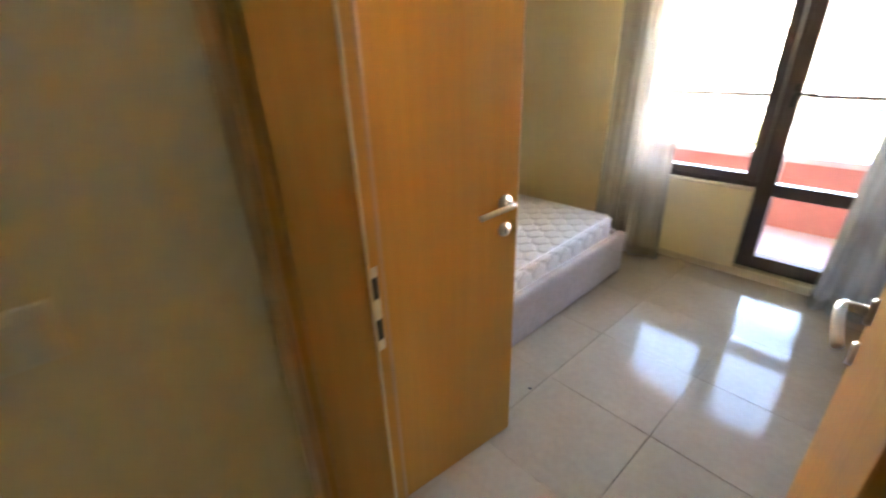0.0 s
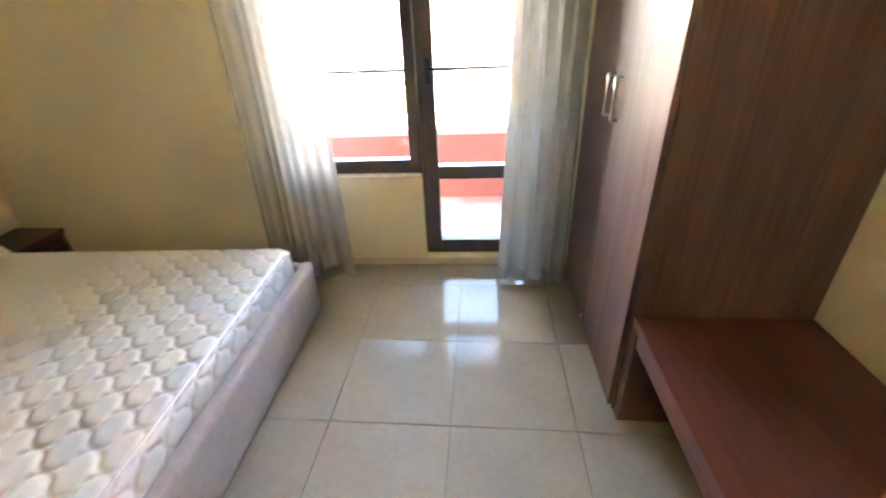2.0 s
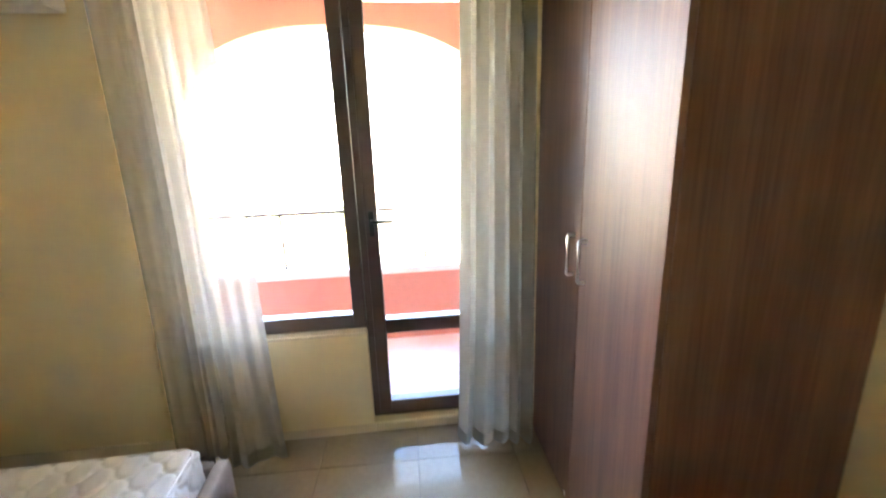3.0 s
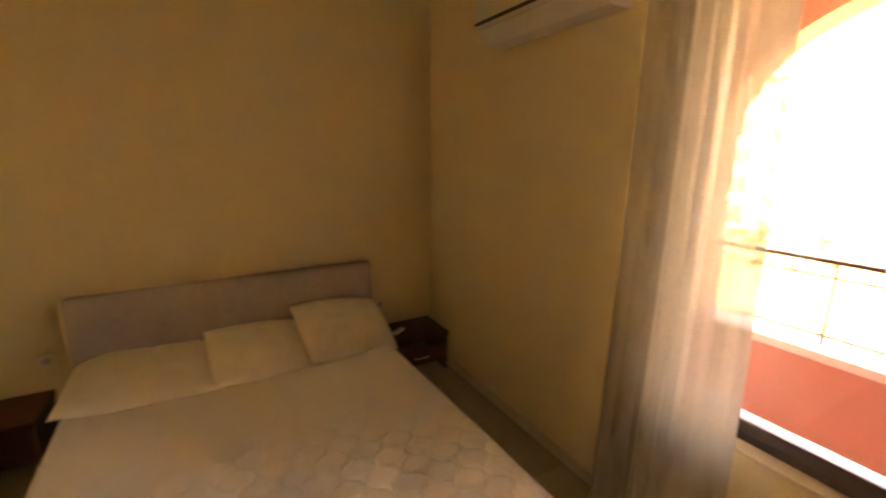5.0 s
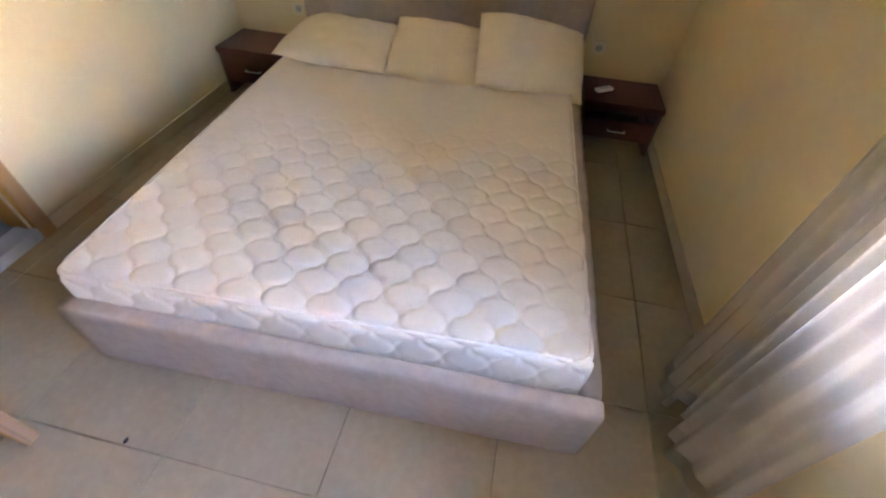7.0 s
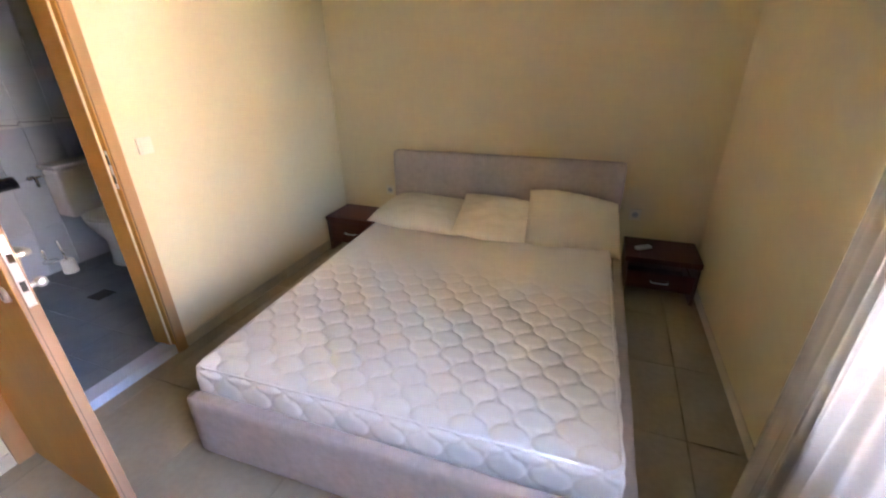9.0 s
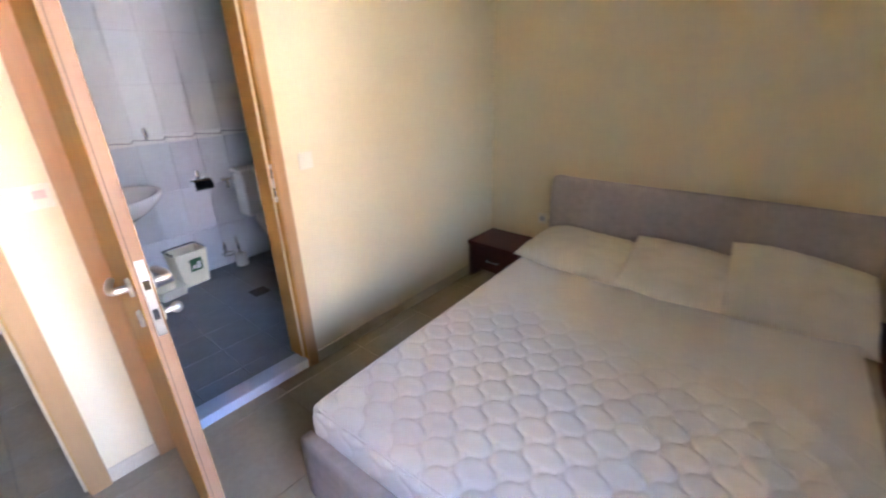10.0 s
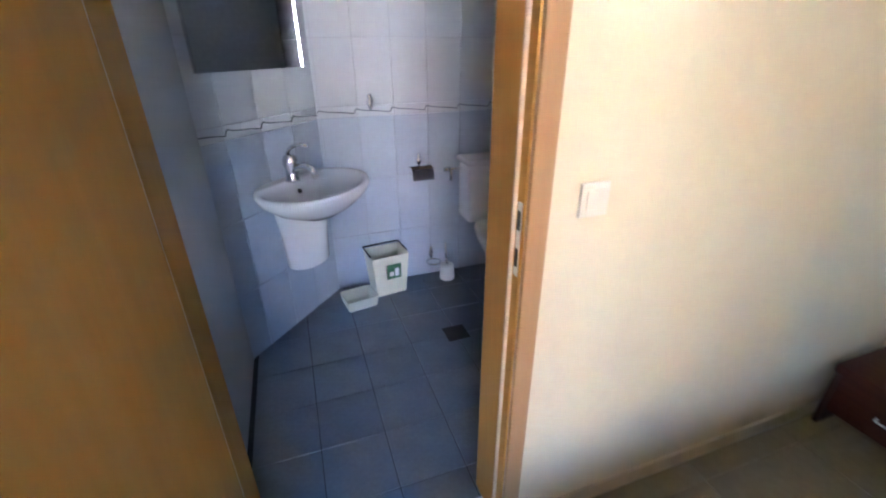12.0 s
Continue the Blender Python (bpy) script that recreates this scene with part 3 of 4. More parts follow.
# ---- wardrobe and bench ----
WY0, WY1, WXF = 1.722, 2.745, 3.668
ward = thing("wardrobe", "tall dark walnut wardrobe with two closed doors", "wardrobe")
WHT = 2.36
for nm, a in (("side_panel", (WXF, XE - 0.002, WY0, WY0 + 0.02, 0, WHT)), ("side_panel", (WXF, XE - 0.002, WY1 - 0.02, WY1, 0, WHT)), ("top_panel", (WXF, XE - 0.002, WY0 + 0.02, WY1 - 0.02, WHT - 0.02, WHT)), ("back_panel", (XE - 0.02, XE - 0.002, WY0 + 0.02, WY1 - 0.02, 0.06, WHT - 0.02)), ("plinth", (WXF + 0.03, WXF + 0.05, WY0 + 0.02, WY1 - 0.02, 0, 0.055))):
    bm = B()
    box(bm, *a, bev=0.0015, seg=1)
    part(nm, bm, WALNUT, ward)
for y0, y1, hy in ((WY0 + 0.002, 2.2275, 2.18), (2.2315, WY1 - 0.002, 2.285)):
    bm = B()
    box(bm, WXF - 0.022, WXF - 0.002, y0, y1, 0.03, WHT - 0.003, bev=0.0015, seg=1)
    dd = part("door", bm, WALNUT, ward)
    bm = B()
    x = WXF - 0.022
    tube(bm, [(x, hy, 1.065), (x - 0.024, hy, 1.065), (x - 0.027, hy, 1.07), (x - 0.027, hy, 1.215), (x - 0.024, hy, 1.22), (x, hy, 1.22)], 0.006, 10)
    part("handle", bm, STEEL, dd, "slim steel bar handle", True)
bm = B()
box(bm, WXF - 0.026, WXF - 0.0225, 2.262, 2.276, 0.05, 0.068, bev=0.001, seg=1)
part("bumper", bm, WHITE, ward, "tiny white bumper")

bench = thing("luggage_bench", "low dark walnut luggage bench beside the wardrobe", "bench")
BY0 = 0.80
for nm, a, mt in (("seat_board", (3.672, XE - 0.004, BY0, WY0 - 0.002, 0.445, 0.485), WALNUT_H), ("apron", (3.678, 3.70, BY0 + 0.05, WY0 - 0.055, 0.385, 0.445), WALNUT_H), ("side_panel", (3.672, XE - 0.004, WY0 - 0.053, WY0 - 0.004, 0, 0.445), WALNUT), ("side_panel", (3.672, XE - 0.004, BY0 + 0.002, BY0 + 0.05, 0, 0.445), WALNUT)):
    bm = B()
    box(bm, *a, bev=0.003)
    part(nm, bm, mt, bench)


# ---- switches, sockets, air conditioner ----
def plate(name, label, category, m, n_rocker=1, lit=False, socket=False):
    """Local x across, y out of the wall, z up."""
    d = thing(name, label, category, m)
    w = 0.038 if n_rocker == 1 else 0.055
    bm = B()
    box(bm, -w, w, 0, 0.009, -0.04, 0.04, bev=0.003)
    part("cover", bm, IVORY, d)
    if socket:
        bm = B()
        rod(bm, (0, 0.009, 0), (0, 0.0095, 0), 0.021, 0.021, 24)
        part("well", bm, RUBBER, d)
        for x in (-0.009, 0.009):
            bm = B()
            rod(bm, (x, 0.0095, 0), (x, 0.010, 0), 0.003)
            part("hole", bm, BLACK, d)
        return d
    for k in range(n_rocker):
        x0 = -w + 0.012 + k * (2 * w - 0.024) / n_rocker
        bm = B()
        box(bm, x0, x0 + (2 * w - 0.026) / n_rocker, 0.009, 0.013, -0.026, 0.026, bev=0.002)
        part("rocker", bm, IVORY, d)
    if lit:
        bm = B()
        box(bm, -0.040, -0.006, 0.0135, 0.0145, -0.006, 0.022, bev=0.0005, seg=1)
        part("tab", bm, RED, d, "pale red tab")
    return d


plate("light_switch", "white light switch beside the bathroom door", "light switch", pose(1.637, 0, 1.135))
plate("light_switch", "double white light switch with a pale red tab", "light switch", pose(2.64, 0, 1.185), 2, True)
plate("light_switch", "white light switch on the corridor wall", "light switch", pose(2.75, -0.46, 1.19, 0, 0, -90))
plate("wall_socket", "white wall socket beside the headboard", "socket", pose(0, 0.465, 0.472, 0, 0, -90), socket=True)
plate("wall_socket", "white wall socket above the nightstand", "socket", pose(0, 2.38, 0.47, 0, 0, -90), socket=True)

ac = thing("air_conditioner", "white split air conditioner high on the wall", "air conditioner", NW @ pose(1.265, 0, 2.143))
prof = [(0, 0), (-0.13, 0.0), (-0.185, 0.055), (-0.20, 0.09), (-0.205, 0.24), (-0.18, 0.275), (0, 0.28)]
bm = B()
ends = [[bm.verts.new((x, y, z)) for y, z in prof] for x in (-0.40, 0.40)]
for k in range(len(prof)):
    k2 = (k + 1) % len(prof)
    bm.faces.new((ends[0][k], ends[0][k2], ends[1][k2], ends[1][k]))
bm.faces.new(ends[0])
bm.faces.new(ends[1][::-1])
bmesh.ops.bevel(bm, geom=list(bm.edges), offset=0.006, segments=2, affect="EDGES")
part("housing", bm, WHITE, ac)
bm = B()
box(bm, -0.38, 0.38, -0.005, 0.005, -0.03, 0.03, m=pose(0, -0.172, 0.045, 52, 0, 0), bev=0.002)
part("louver", bm, WHITE, ac)
bm = B()
box(bm, -0.385, 0.31, -0.212, -0.203, 0.083, 0.096)
part("air_slot", bm, BLACK, ac, "dark air slot")
bm = B()
rod(bm, (-0.05, -0.2052, 0.155), (-0.05, -0.208, 0.155), 0.016, 0.016, 20)
part("badge", bm, STEEL, ac)

# ---- bathroom things ----
basin = thing("washbasin", "white ceramic washbasin with a half pedestal", "washbasin", DG @ pose(0.335, 0, 0.052))
bm = B()
n = 40


def ring_pts(rx, ry, z, back=0.0):
    out = []
    for k in range(n):
        a = 2 * math.pi * k / n
        x, y = rx * math.cos(a), ry * math.sin(a)
        y = 0.20 + y
        out.append((x, max(y, back), z))
    return out


rings = [ring_pts(0.10, 0.09, 0.66), ring_pts(0.21, 0.17, 0.71), ring_pts(0.285, 0.225, 0.768), ring_pts(0.30, 0.24, 0.80), ring_pts(0.295, 0.235, 0.815), ring_pts(0.27, 0.21, 0.812, 0.09), ring_pts(0.24, 0.18, 0.78, 0.10), ring_pts(0.16, 0.12, 0.72, 0.11), ring_pts(0.04, 0.03, 0.70, 0.11)]
vr = [[bm.verts.new(p) for p in r] for r in rings]
for a, b in zip(vr, vr[1:]):
    for k in range(n):
        bm.faces.new((a[k], a[(k + 1) % n], b[(k + 1) % n], b[k]))
bm.faces.new(vr[0][::-1])
bm.faces.new(vr[-1])
bowl = part("bowl", bm, CERAMIC, basin, "", True)
bm = B()
rod(bm, (0, 0.098, 0.765), (0, 0.112, 0.765), 0.011, 0.011, 16)
part("overflow_hole", bm, BLACK, bowl)
bm = B()
revolve(bm, [(0.088, 0.385), (0.097, 0.392), (0.104, 0.55), (0.118, 0.68)], 32, Matrix.Translation((0, 0.10, 0)), 1.28, 0.9)
part("half_pedestal", bm, CERAMIC, basin, "", True)
tap = thing("basin_tap", "chrome single-lever mixer tap on the washbasin", "tap", DG @ pose(0.335, 0.075, 0.865))
bm = B()
revolve(bm, [(0.034, 0), (0.033, 0.010), (0.027, 0.020), (0.027, 0.062), (0.033, 0.078), (0.034, 0.105), (0.026, 0.122), (0.010, 0.128)], 24)
body = part("body", bm, CHROME, tap, "", True)
bm = B()
tube(bm, [(0, 0.012, 0.045), (0, 0.050, 0.070), (0, 0.095, 0.078), (0, 0.125, 0.066), (0, 0.138, 0.042)], 0.019, 14)
sp = part("spout", bm, CHROME, tap, "", True)
bm = B()
rod(bm, (0, 0.138, 0.026), (0, 0.138, 0.046), 0.016, 0.016, 16)
part("aerator", bm, STEEL, sp, "", True)
bm = B()
tube(bm, [(0, -0.012, 0.120), (0, 0.004, 0.150), (0, 0.035, 0.170), (0, 0.075, 0.178), (0, 0.115, 0.176)], 0.0085, 10)
part("lever", bm, CHROME, tap, "", True)

mirror = thing("mirror_cabinet", "frameless mirror above the washbasin", "mirror", DG @ pose(0.37, 0, 1.36))
bm = B()
box(bm, -0.30, 0.30, 0.001, 0.006, 0, 0.75)
part("mirror_glass", bm, MIRROR, mirror)
bm = B()
box(bm, -0.306, -0.30, 0.001, 0.012, 0, 0.75)
part("edge_trim", bm, CHROME, mirror)
bm = B()
box(bm, 0.30, 0.306, 0.001, 0.012, 0, 0.75)
part("edge_trim", bm, CHROME, mirror)

YB = -1.672
hook = thing("towel_hook", "small chrome towel hook on the tiled wall", "hook", pose(1.83, YB, 1.17))
bm = B()
revolve(bm, [(0.004, -0.035), (0.013, -0.015), (0.016, 0.015), (0.010, 0.04), (0.003, 0.048)], 16, Matrix.Translation((0, 0.012, 0)), 1.0, 0.55)
part("back_plate", bm, CHROME, hook, "", True)
bm = B()
tube(bm, [(0, 0.012, -0.02), (0, 0.035, -0.03), (0, 0.045, -0.012)], 0.005)
part("peg", bm, CHROME, hook, "", True)

tp = thing("paper_holder", "chrome toilet paper holder with a dark cover", "paper holder", pose(1.565, YB, 0.765))
bm = B()
revolve(bm, [(0.004, 0.03), (0.013, 0.05), (0.015, 0.075), (0.008, 0.10), (0.003, 0.108)], 16, Matrix.Translation((0, 0.012, 0)), 1.0, 0.55)
part("back_plate", bm, CHROME, tp, "", True)
bm = B()
vs = []
for k in range(9):
    a = radians(-20 + 150 * k / 8)
    for x in (-0.065, 0.065):
        vs.append(bm.verts.new((x, 0.06 + 0.055 * math.cos(a) * 0.9, 0.0 + 0.055 * math.sin(a) - 0.01)))
for k in range(8):
    bm.faces.new((vs[2 * k], vs[2 * k + 1], vs[2 * k + 3], vs[2 * k + 2]))
bmesh.ops.solidify(bm, geom=list(bm.faces), thickness=0.003)
part("cover", bm, CHROME, tp, "", True)
bm = B()
tube(bm, [(-0.06, 0.01, 0.04), (-0.062, 0.05, 0.0), (0.062, 0.05, 0.0)], 0.005)
part("arm", bm, CHROME, tp, "", True)

toilet = thing("toilet", "white ceramic close-coupled toilet", "toilet", pose(1.12, -1.68, BZ))
bm = B()
box(bm, -0.19, 0.19, 0.012, 0.19, 0.40, 0.76, bev=0.03, seg=3)
part("cistern", bm, CERAMIC, toilet, "", True)
bm = B()
box(bm, -0.20, 0.20, 0.006, 0.20, 0.762, 0.795, bev=0.012, seg=3)
part("cistern_lid", bm, CERAMIC, toilet, "", True)
bm = B()
revolve(bm, [(0.11, 0), (0.10, 0.06), (0.10, 0.2), (0.17, 0.33), (0.185, 0.39)], 28, Matrix.Translation((0, 0.34, 0)), 1.0, 1.3)
part("bowl", bm, CERAMIC, toilet, "", True)
bm = B()
revolve(bm, [(0.18, 0.392), (0.19, 0.40), (0.19, 0.415), (0.17, 0.425)], 28, Matrix.Translation((0, 0.36, 0)), 1.0, 1.3)
part("seat_lid", bm, WHITE, toilet, "", True)

valve = thing("angle_valve", "chrome angle valve beside the cistern", "valve", pose(1.37, YB, 0.77))
bm = B()
rod(bm, (0, 0.004, 0), (0, 0.05, 0), 0.009)
rod(bm, (-0.07, 0.045, 0), (0.02, 0.045, 0), 0.008)
rod(bm, (0, 0.045, 0), (0, 0.045, -0.07), 0.011)
part("body", bm, CHROME, valve, "", True)
bm = B()
rod(bm, (0.02, 0.045, 0), (0.045, 0.045, 0), 0.016, 0.013)
part("knob", bm, CHROME, valve, "", True)


def bucket(bm, x, y, h, flare, t):
    """An open square bin."""
    a = [(-x, -y), (x, -y), (x, y), (-x, y)]
    o0 = [bm.verts.new((p[0], p[1], 0)) for p in a]
    o1 = [bm.verts.new((p[0] * flare, p[1] * flare, h)) for p in a]
    i1 = [bm.verts.new((p[0] * (flare - t / x), p[1] * (flare - t / y), h)) for p in a]
    i0 = [bm.verts.new((p[0] * (1 - t / x), p[1] * (1 - t / y), t)) for p in a]
    for k in range(4):
        q = (k + 1) % 4
        bm.faces.new((o0[k], o0[q], o1[q], o1[k]))
        bm.faces.new((o1[k], o1[q], i1[q], i1[k]))
        bm.faces.new((i1[k], i1[q], i0[q], i0[k]))
    bm.faces.new(o0[::-1])
    bm.faces.new(i0)
    bmesh.ops.bevel(bm, geom=list(bm.edges), offset=0.006, segments=2, affect="EDGES")
    return bm


wb = thing("waste_bin", "cream plastic waste bin without its lid", "waste bin", pose(1.82, -1.565, BZ, 0, 0, 8))
part("bucket", bucket(B(), 0.095, 0.075, 0.27, 1.22, 0.006), CREAMP, wb)
bm = B()
box(bm, -0.045, 0.045, 0.0, 0.002, -0.05, 0.05, m=pose(-0.015, 0.0865, 0.165, -3.5, 0, 0))
st = part("sticker", bm, GREENL, wb, "dark green printed sticker")
bm = B()
box(bm, -0.03, -0.005, 0.002, 0.003, -0.035, 0.02, m=pose(-0.015, 0.0865, 0.165, -3.5, 0, 0))
part("print_bar", bm, WHITE, st)
bm = B()
box(bm, 0.002, 0.03, 0.002, 0.003, -0.03, 0.0, m=pose(-0.015, 0.0865, 0.165, -3.5, 0, 0))
part("print_bar", bm, RENDERW, st)
bm = B()
tube(bm, [(-0.116, 0.05, 0.272), (-0.116, -0.095, 0.279), (0.116, -0.095, 0.279), (0.116, 0.05, 0.272)], 0.005)
part("rim_hoop", bm, BLACK, wb, "", True)
lid = thing("bin_lid", "cream plastic bin lid lying beside the bin", "bin lid", pose(2.02, -1.45, BZ, 0, 0, 10))
part("shell", bucket(B(), 0.085, 0.07, 0.07, 1.12, 0.006), CREAMP, lid)
tb = thing("toilet_brush", "white toilet brush standing in its pot", "toilet brush", pose(1.42, -1.57, BZ))
bm = B()
revolve(bm, [(0.045, 0), (0.05, 0.01), (0.043, 0.10), (0.036, 0.105)], 24)
part("pot", bm, WHITE, tb, "", True)
bm = B()
rod(bm, (0, 0, 0.10), (0.01, -0.01, 0.26), 0.009, 0.007)
part("stick", bm, CHROME, tb, "", True)
bh = thing("brush_holder", "empty chrome ring holder on the tiled wall", "brush holder", pose(1.50, YB, 0.17))
bm = B()
revolve(bm, [(0.004, 0.0), (0.013, 0.02), (0.015, 0.05), (0.008, 0.08), (0.003, 0.088)], 16, Matrix.Translation((0, 0.012, 0)), 1.0, 0.55)
part("back_plate", bm, CHROME, bh, "", True)
bm = B()
tube(bm, [(0.045 * math.cos(a), 0.07 + 0.045 * math.sin(a), 0.0) for a in [k * math.pi / 10 for k in range(21)]], 0.0045, 8)
part("hoop", bm, CHROME, bh, "", True)
bm = B()
box(bm, -0.06, 0.06, -0.06, 0.06, 0, 0.003, m=pose(1.58, -0.985, BZ + 0.0008, 0, 0, 0), bev=0.0008, seg=1)
dr = tagged(part("floor_drain", bm, BLACK), "dark square floor drain", "drain")

crumb = thing("floor_crumb", "tiny dark crumb of dirt on the tiles", "crumb", pose(2.495, 0.965, 0.0))
bm = B()
bmesh.ops.create_icosphere(bm, subdivisions=2, radius=0.009, matrix=Matrix.Diagonal((1.2, 0.8, 0.35, 1)))
part("lump", bm, BLACK, crumb, "", True)

# ---- corridor cabinet ----
kc = thing("white_cabinet", "low white cabinet in the next room", "cabinet", pose(3.05, -2.45, 0))
bm = B()
box(bm, -0.28, 0.9, 0, 0.55, 0.06, 0.85, bev=0.004)
part("body", bm, WHITE, kc)
bm = B()
box(bm, -0.28, 0.9, 0.0, 0.53, 0, 0.06)
part("plinth", bm, RUBBER, kc)

# ---- balcony ----
BY = 1.10                                  # inner face of the parapet, from the window wall
bm = B()
box(bm, -0.6, 5.2, TH + 0.03, BY + 0.25, -0.25, 0.03, m=NW)
structure("balcony_floor", bm, BALC, "balcony floor with reddish tiles")
bm = B()
box(bm, -0.6, 5.2, BY, BY + 0.18, 0.03, 0.585, m=NW)
structure("parapet", bm, TERRA, "terracotta rendered balcony parapet")
bm = B()
box(bm, -0.6, 5.2, BY - 0.02, BY + 0.20, 0.585, 0.635, m=NW, bev=0.006)
structure("parapet_coping", bm, COPING, "pale stone coping on the parapet")
for nm, x0, x1 in (("balcony_wall_1", -0.8, -0.6), ("balcony_wall_2", 5.2, 5.4)):
    bm = B()
    box(bm, x0, x1, TH, BY + 0.25, -0.25, 2.9, m=NW)
    structure(nm, bm, TERRA, "terracotta rendered balcony side wall")
bm = B()
box(bm, -0.8, 5.4, TH + 0.03, BY + 0.25, 2.53, 2.95, m=NW)
structure("balcony_soffit", bm, RENDERW, "pale balcony soffit")
# arch over the balcony front
bm = B()
AX, AW = 2.62, 1.15
xs = [-0.6] + [AX - AW * math.cos(math.pi * k / 32) for k in range(33)] + [5.2]


def arch_z(x):
    q = 1 - abs((x - AX) / AW) ** 2.5
    return 1.69 + 0.67 * math.sqrt(max(q, 0)) if abs(x - AX) < AW else 0.64


for a, b in zip(xs, xs[1:]):
    za, zb = (arch_z(a), arch_z(b))
    if a < AX - AW - 0.001 or b > AX + AW + 0.001:
        za = zb = 0.64
    pts = []
    for y in (BY - 0.02, BY + 0.2):
        pts += [bm.verts.new(NW @ Vector(p)) for p in ((a, y, za), (b, y, zb), (b, y, 2.53), (a, y, 2.53))]
    p = pts
    for f4 in ((0, 1, 2, 3), (7, 6, 5, 4), (0, 4, 5, 1), (3, 2, 6, 7), (0, 3, 7, 4), (1, 5, 6, 2)):
        bm.faces.new([p[k] for k in f4])
structure("balcony_arch", bm, TERRA, "terracotta rendered arch over the balcony")
rail = thing("railing", "dark metal railing on the balcony parapet", "railing", NW)
for z, r in ((1.075, 0.014), (0.995, 0.006), (0.685, 0.006)):
    bm = B()
    rod(bm, (AX - AW, BY + 0.10, z), (AX + AW, BY + 0.10, z), r)
    part("bar", bm, RAIL, rail, "", True)
for k in range(5):
    x = AX - AW + 0.05 + k * (2 * AW - 0.1) / 4
    bm = B()
    rod(bm, (x, BY + 0.10, 0.636), (x, BY + 0.10, 1.075), 0.010)
    part("post", bm, RAIL, rail, "", True)

# ---- outdoors ----
GZ = -6.2
bm = B()
box(bm, -600, 600, -600, 900, GZ - 1, GZ)
structure("ground", bm, GRASS, "dry grassy ground below the balcony")


def block(label, x, y, w, d, floors, mat, turn=0):
    hb = thing("apartment_building", label, "building", pose(x, y, GZ, 0, 0, turn))
    fh = 3.0
    bm = B()
    box(bm, -w / 2, w / 2, 0, d, 0, floors * fh)
    part("wall", bm, mat, hb)
    bm = B()
    box(bm, -w / 2 - 0.5, w / 2 + 0.5, -0.8, d + 0.5, floors * fh, floors * fh + 0.35, bev=0.05)
    part("roof", bm, COPING, hb)
    for fl in range(floors):
        nx = int(w // 4)
        for k in range(nx):
            xc = -w / 2 + (k + 0.5) * w / nx
            bm = B()
            box(bm, xc - 0.8, xc + 0.8, -0.05, 0.05, fl * fh + 0.7, fl * fh + 2.5)
            part("window", bm, FGLASS, hb)
            if k % 2 == 0:
                bm = B()
                box(bm, xc - 1.6, xc + 1.6, -1.3, 0, fl * fh + 0.1, fl * fh + 0.3)
                box(bm, xc - 1.6, xc + 1.6, -1.3, -1.2, fl * fh + 0.3, fl * fh + 1.15)
                part("balcony", bm, TERRA if (k // 2) % 2 else mat, hb)
    return hb


block("pale apartment building with balconies across the lawn", 14, 46, 26, 12, 6, RENDERW, -12)
block("pale apartment building with terracotta balconies", -16, 52, 24, 12, 5, RENDERW, 15)
block("pale apartment building far behind the trees", -52, 60, 26, 12, 6, RENDERW, 30)
block("low pale building with shops", 34, 60, 22, 10, 4, RENDERW, -30)


def tree(label, x, y, h, seed):
    rnd = random.Random(seed)
    t = thing("tree", label, "tree", pose(x, y, GZ), "trees below the balcony")
    bm = B()
    rod(bm, (0, 0, 0), (0.1, 0.05, h * 0.55), 0.16, 0.09)
    tips = []
    for k in range(7):
        a, e = rnd.uniform(0, 6.28), rnd.uniform(0.5, 1.1)
        s = Vector((0.06, 0.03, h * rnd.uniform(0.3, 0.55)))
        tip = s + Vector((math.cos(a) * math.cos(e), math.sin(a) * math.cos(e), math.sin(e))) * h * rnd.uniform(0.25, 0.42)
        rod(bm, s, tip, 0.06, 0.02, 8)
        tips.append(tip)
    part("trunk", bm, BARK, t)
    vs, fs = [], []
    for tip in tips + [Vector((0, 0, h * 0.85))]:
        for _ in range(170):
            c = tip + Vector((rnd.gauss(0, 1), rnd.gauss(0, 1), rnd.gauss(0, 0.8))) * h * 0.10
            q = Euler((rnd.uniform(0, 6), rnd.uniform(0, 6), rnd.uniform(0, 6))).to_matrix()
            s = rnd.uniform(0.08, 0.16)
            b = len(vs)
            vs += [c + q @ Vector(p) * s for p in ((-1, 0, 0), (0, -0.45, 0.1), (1, 0, 0), (0, 0.45, 0.1))]
            fs.append((b, b + 1, b + 2, b + 3))
    me = bpy.data.meshes.new("crown")
    me.from_pydata(vs, [], fs)
    me.materials.append(LEAF)
    cr = new("crown", me)
    cr.parent = t


for k, (x, y, h) in enumerate(((-9, 19, 6.6), (-5, 22, 6.2), (-13, 24, 7.0), (-1.5, 26, 5.6), (-18, 30, 7.5))):
    tree("olive-green garden tree below the balcony", x, y, h, 20 + k)
um = thing("canvas_canopy", "white canvas canopy in the garden below", "canopy", pose(6.5, 20, GZ))
bm = B()
bmesh.ops.create_cone(bm, cap_ends=False, segments=8, radius1=3.0, radius2=0.1, depth=1.2, matrix=Matrix.Translation((0, 0, 4.4)))
part("canvas", bm, CANVAS, um)
bm = B()
rod(bm, (0, 0, 0), (0, 0, 4.9), 0.05)
part("pole", bm, RAIL, um)

# ---- tiles of floors and walls ----


def tile_mesh(name, sx, sy, th, mat, bev=0.0015):
    bm = B()
    box(bm, 0, sx, 0, sy, -th, 0, bev=bev, seg=1)
    me = bpy.data.meshes.new(name)
    bm.to_mesh(me)
    bm.free()
    me.materials.append(mat)
    return me


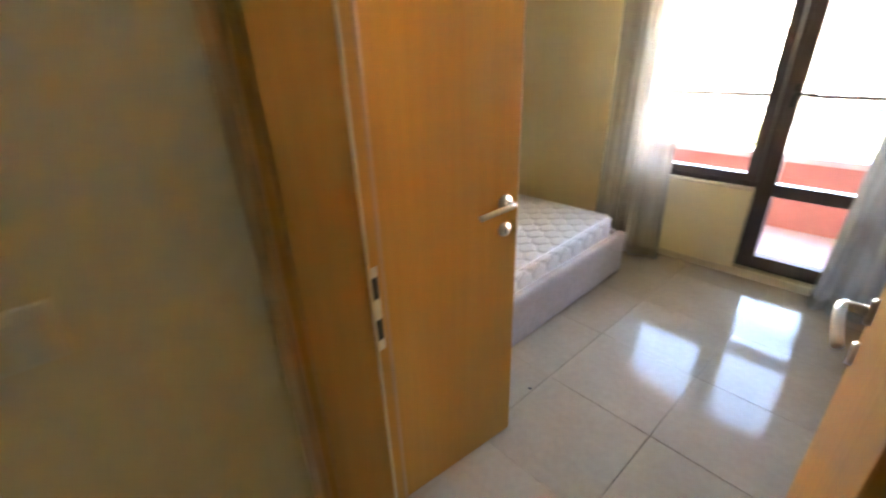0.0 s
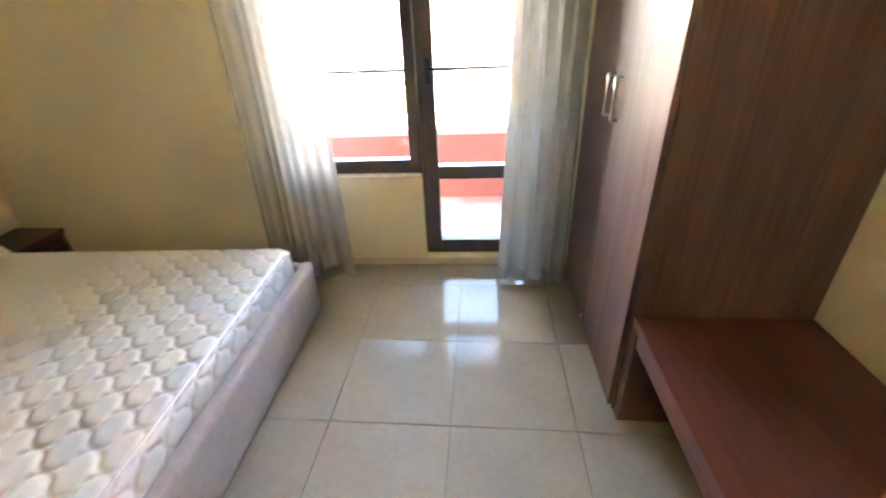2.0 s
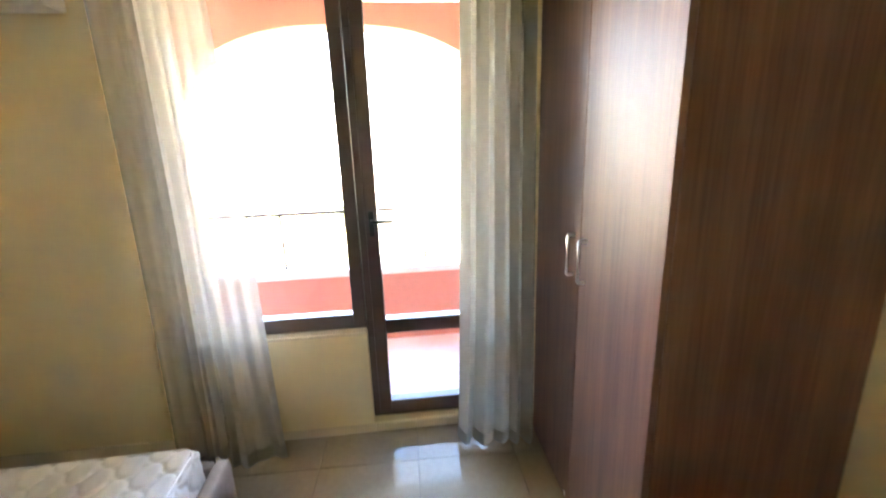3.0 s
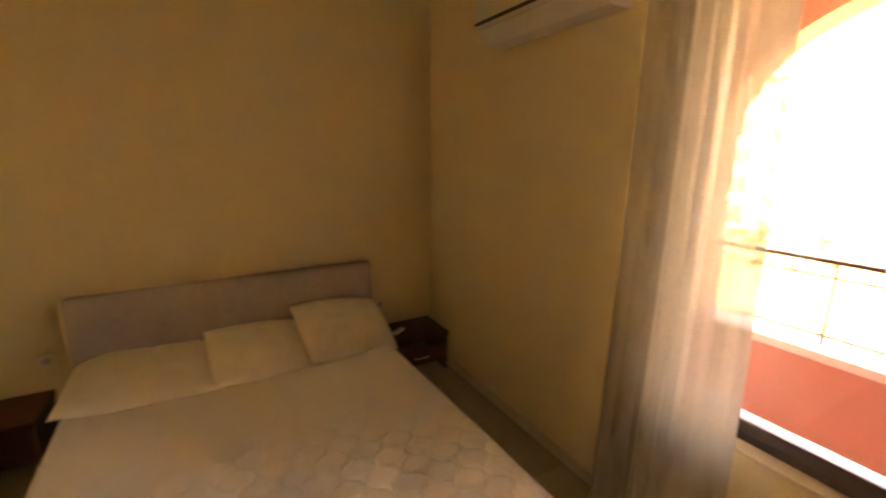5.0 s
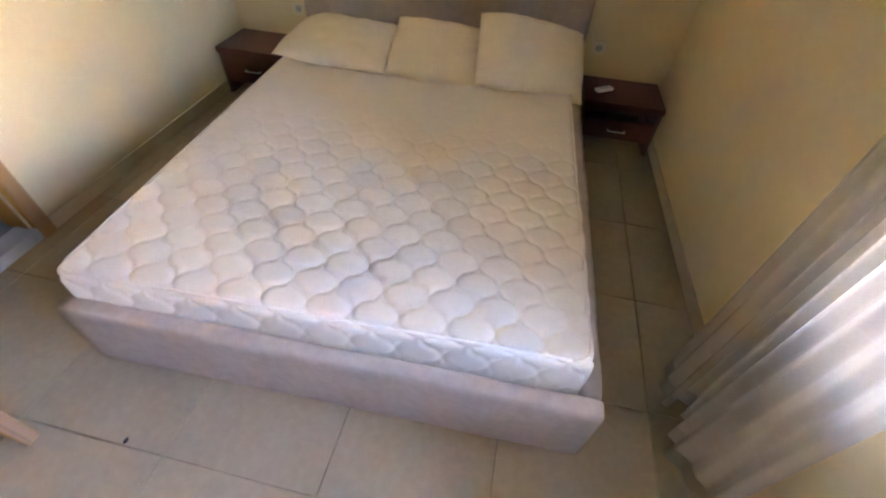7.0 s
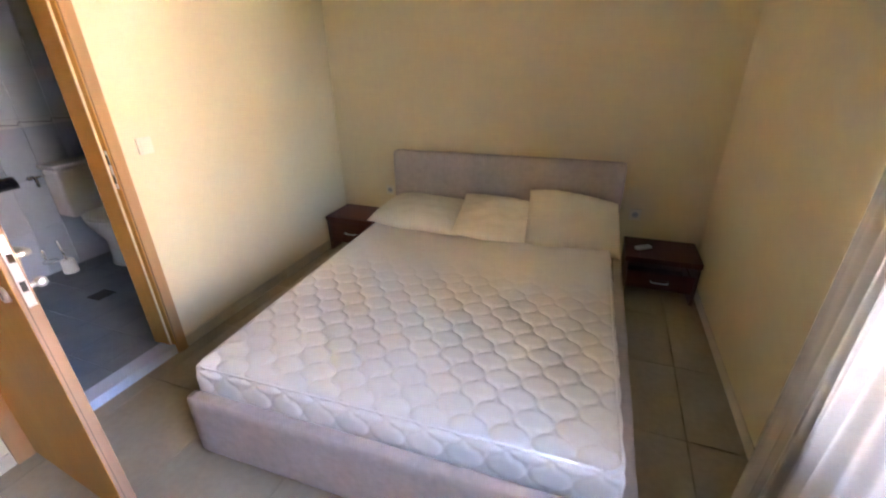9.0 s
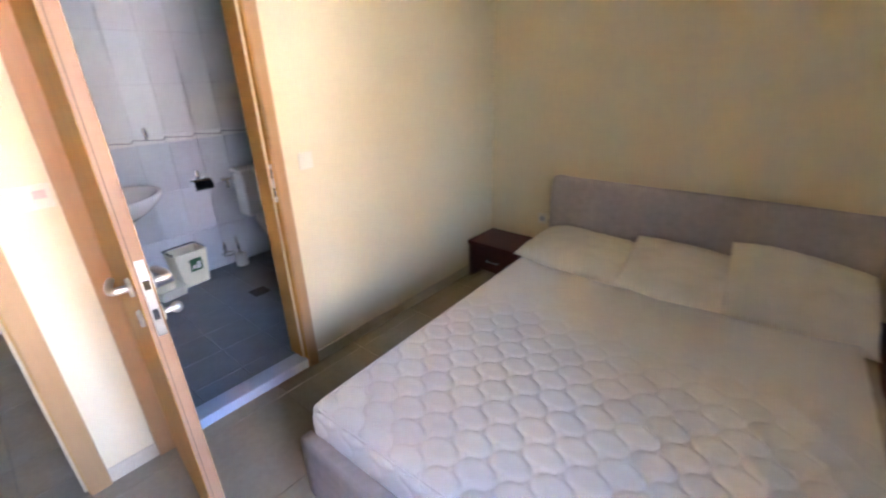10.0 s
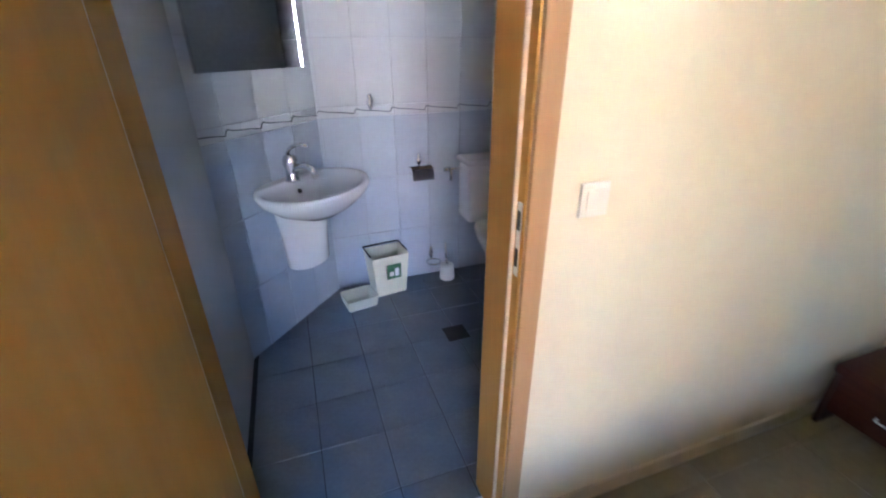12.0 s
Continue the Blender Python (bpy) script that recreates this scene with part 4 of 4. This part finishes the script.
PX, PY, TX0, TY0 = 0.5, 0.505, 2.51 - 0.5 * 5, 1.103 - 0.505 * 8
cache = {}


def lay(parent, mat, x0, x1, y0, y1, px, py, ox, oy, z, th, gap, m=I4):
    i0, i1 = math.floor((x0 - ox) / px), math.ceil((x1 - ox) / px)
    j0, j1 = math.floor((y0 - oy) / py), math.ceil((y1 - oy) / py)
    for i in range(i0, i1):
        for j in range(j0, j1):
            a, b = max(x0, ox + i * px) + gap / 2, min(x1, ox + (i + 1) * px) - gap / 2
            c, d = max(y0, oy + j * py) + gap / 2, min(y1, oy + (j + 1) * py) - gap / 2
            if b - a < 0.02 or d - c < 0.02:
                continue
            key = (mat.name, round(b - a, 4), round(d - c, 4), th)
            if key not in cache:
                cache[key] = tile_mesh("tile", b - a, d - c, th, mat, 0.0006 if mat == BTILE else 0.0015)
            t = new("tile", cache[key])
            t.parent = parent
            t.matrix_world = m @ Matrix.Translation((a, c, z))


lay(floor, TILE, 0.0, XE, 0.0, 2.90, PX, PY, TX0, TY0, 0.0, 0.008, 0.002)
lay(floor, TILE, EX0, EX1, -TH, 0.0, PX, PY, TX0, TY0, 0.0, 0.008, 0.002)
lay(floor, TILE, 2.75, XE, -2.6, -TH, PX, PY, TX0, TY0, 0.0, 0.008, 0.002)
lay(bath_floor, BTILE, 0.9, 2.60, -1.675, -0.10, 0.25, 0.25, 1.83, -0.475, BZ, 0.008, 0.004)

UP = pose(0, -1.672, 0, 90, 0, 180)        # wall tiles: local x runs west, local y up
wb_parent = bpy.data.objects["wall_bathroom_back"]
lay(wb_parent, LTILE, -2.16, -0.9, BZ, 1.10, 0.20, 0.35, -2.10, BZ, 0.0, 0.007, 0.002, UP)
lay(wb_parent, WTILE, -2.16, -0.9, 1.10, H, 0.20, 0.33, -2.10, 1.10 + 0.06, 0.0, 0.007, 0.002, UP)
wo_parent = bpy.data.objects["wall_bathroom_oblique"]
UPD = DG @ pose(0, 0, 0, 90, 0, 180)
lay(wo_parent, LTILE, -0.80, 0.0, BZ, 1.10, 0.20, 0.35, -0.80, BZ, 0.0, 0.007, 0.002, UPD)
lay(wo_parent, WTILE, -0.80, 0.0, 1.10, H, 0.20, 0.33, -0.80, 1.10 + 0.06, 0.0, 0.007, 0.002, UPD)


def wave(q):
    """One period of the border line: a long rise, then a curl and a sharp drop."""
    if q < 0.86:
        return -0.012 + 0.023 * (q / 0.86) ** 1.4 + 0.003 * math.sin(6.0 * q)
    k = (q - 0.86) / 0.14
    return 0.011 + 0.005 * math.sin(math.pi * k) - 0.023 * k * k


for k in range(6):
    bm = B()
    x = 0.92 + 0.20 * k
    tube(bm, [(x + 0.20 * q / 20, YB + 0.0015, 1.130 + wave(q / 20)) for q in range(21)], 0.0030, 6)
    part("border_wave", bm, BORDER, wb_parent)
for k in range(4):
    bm = B()
    x = 0.20 * k
    tube(bm, [DG @ Vector((x + 0.20 * q / 20, 0.0015, 1.130 + wave(q / 20))) for q in range(21)], 0.0030, 6)
    part("border_wave", bm, BORDER, wo_parent)
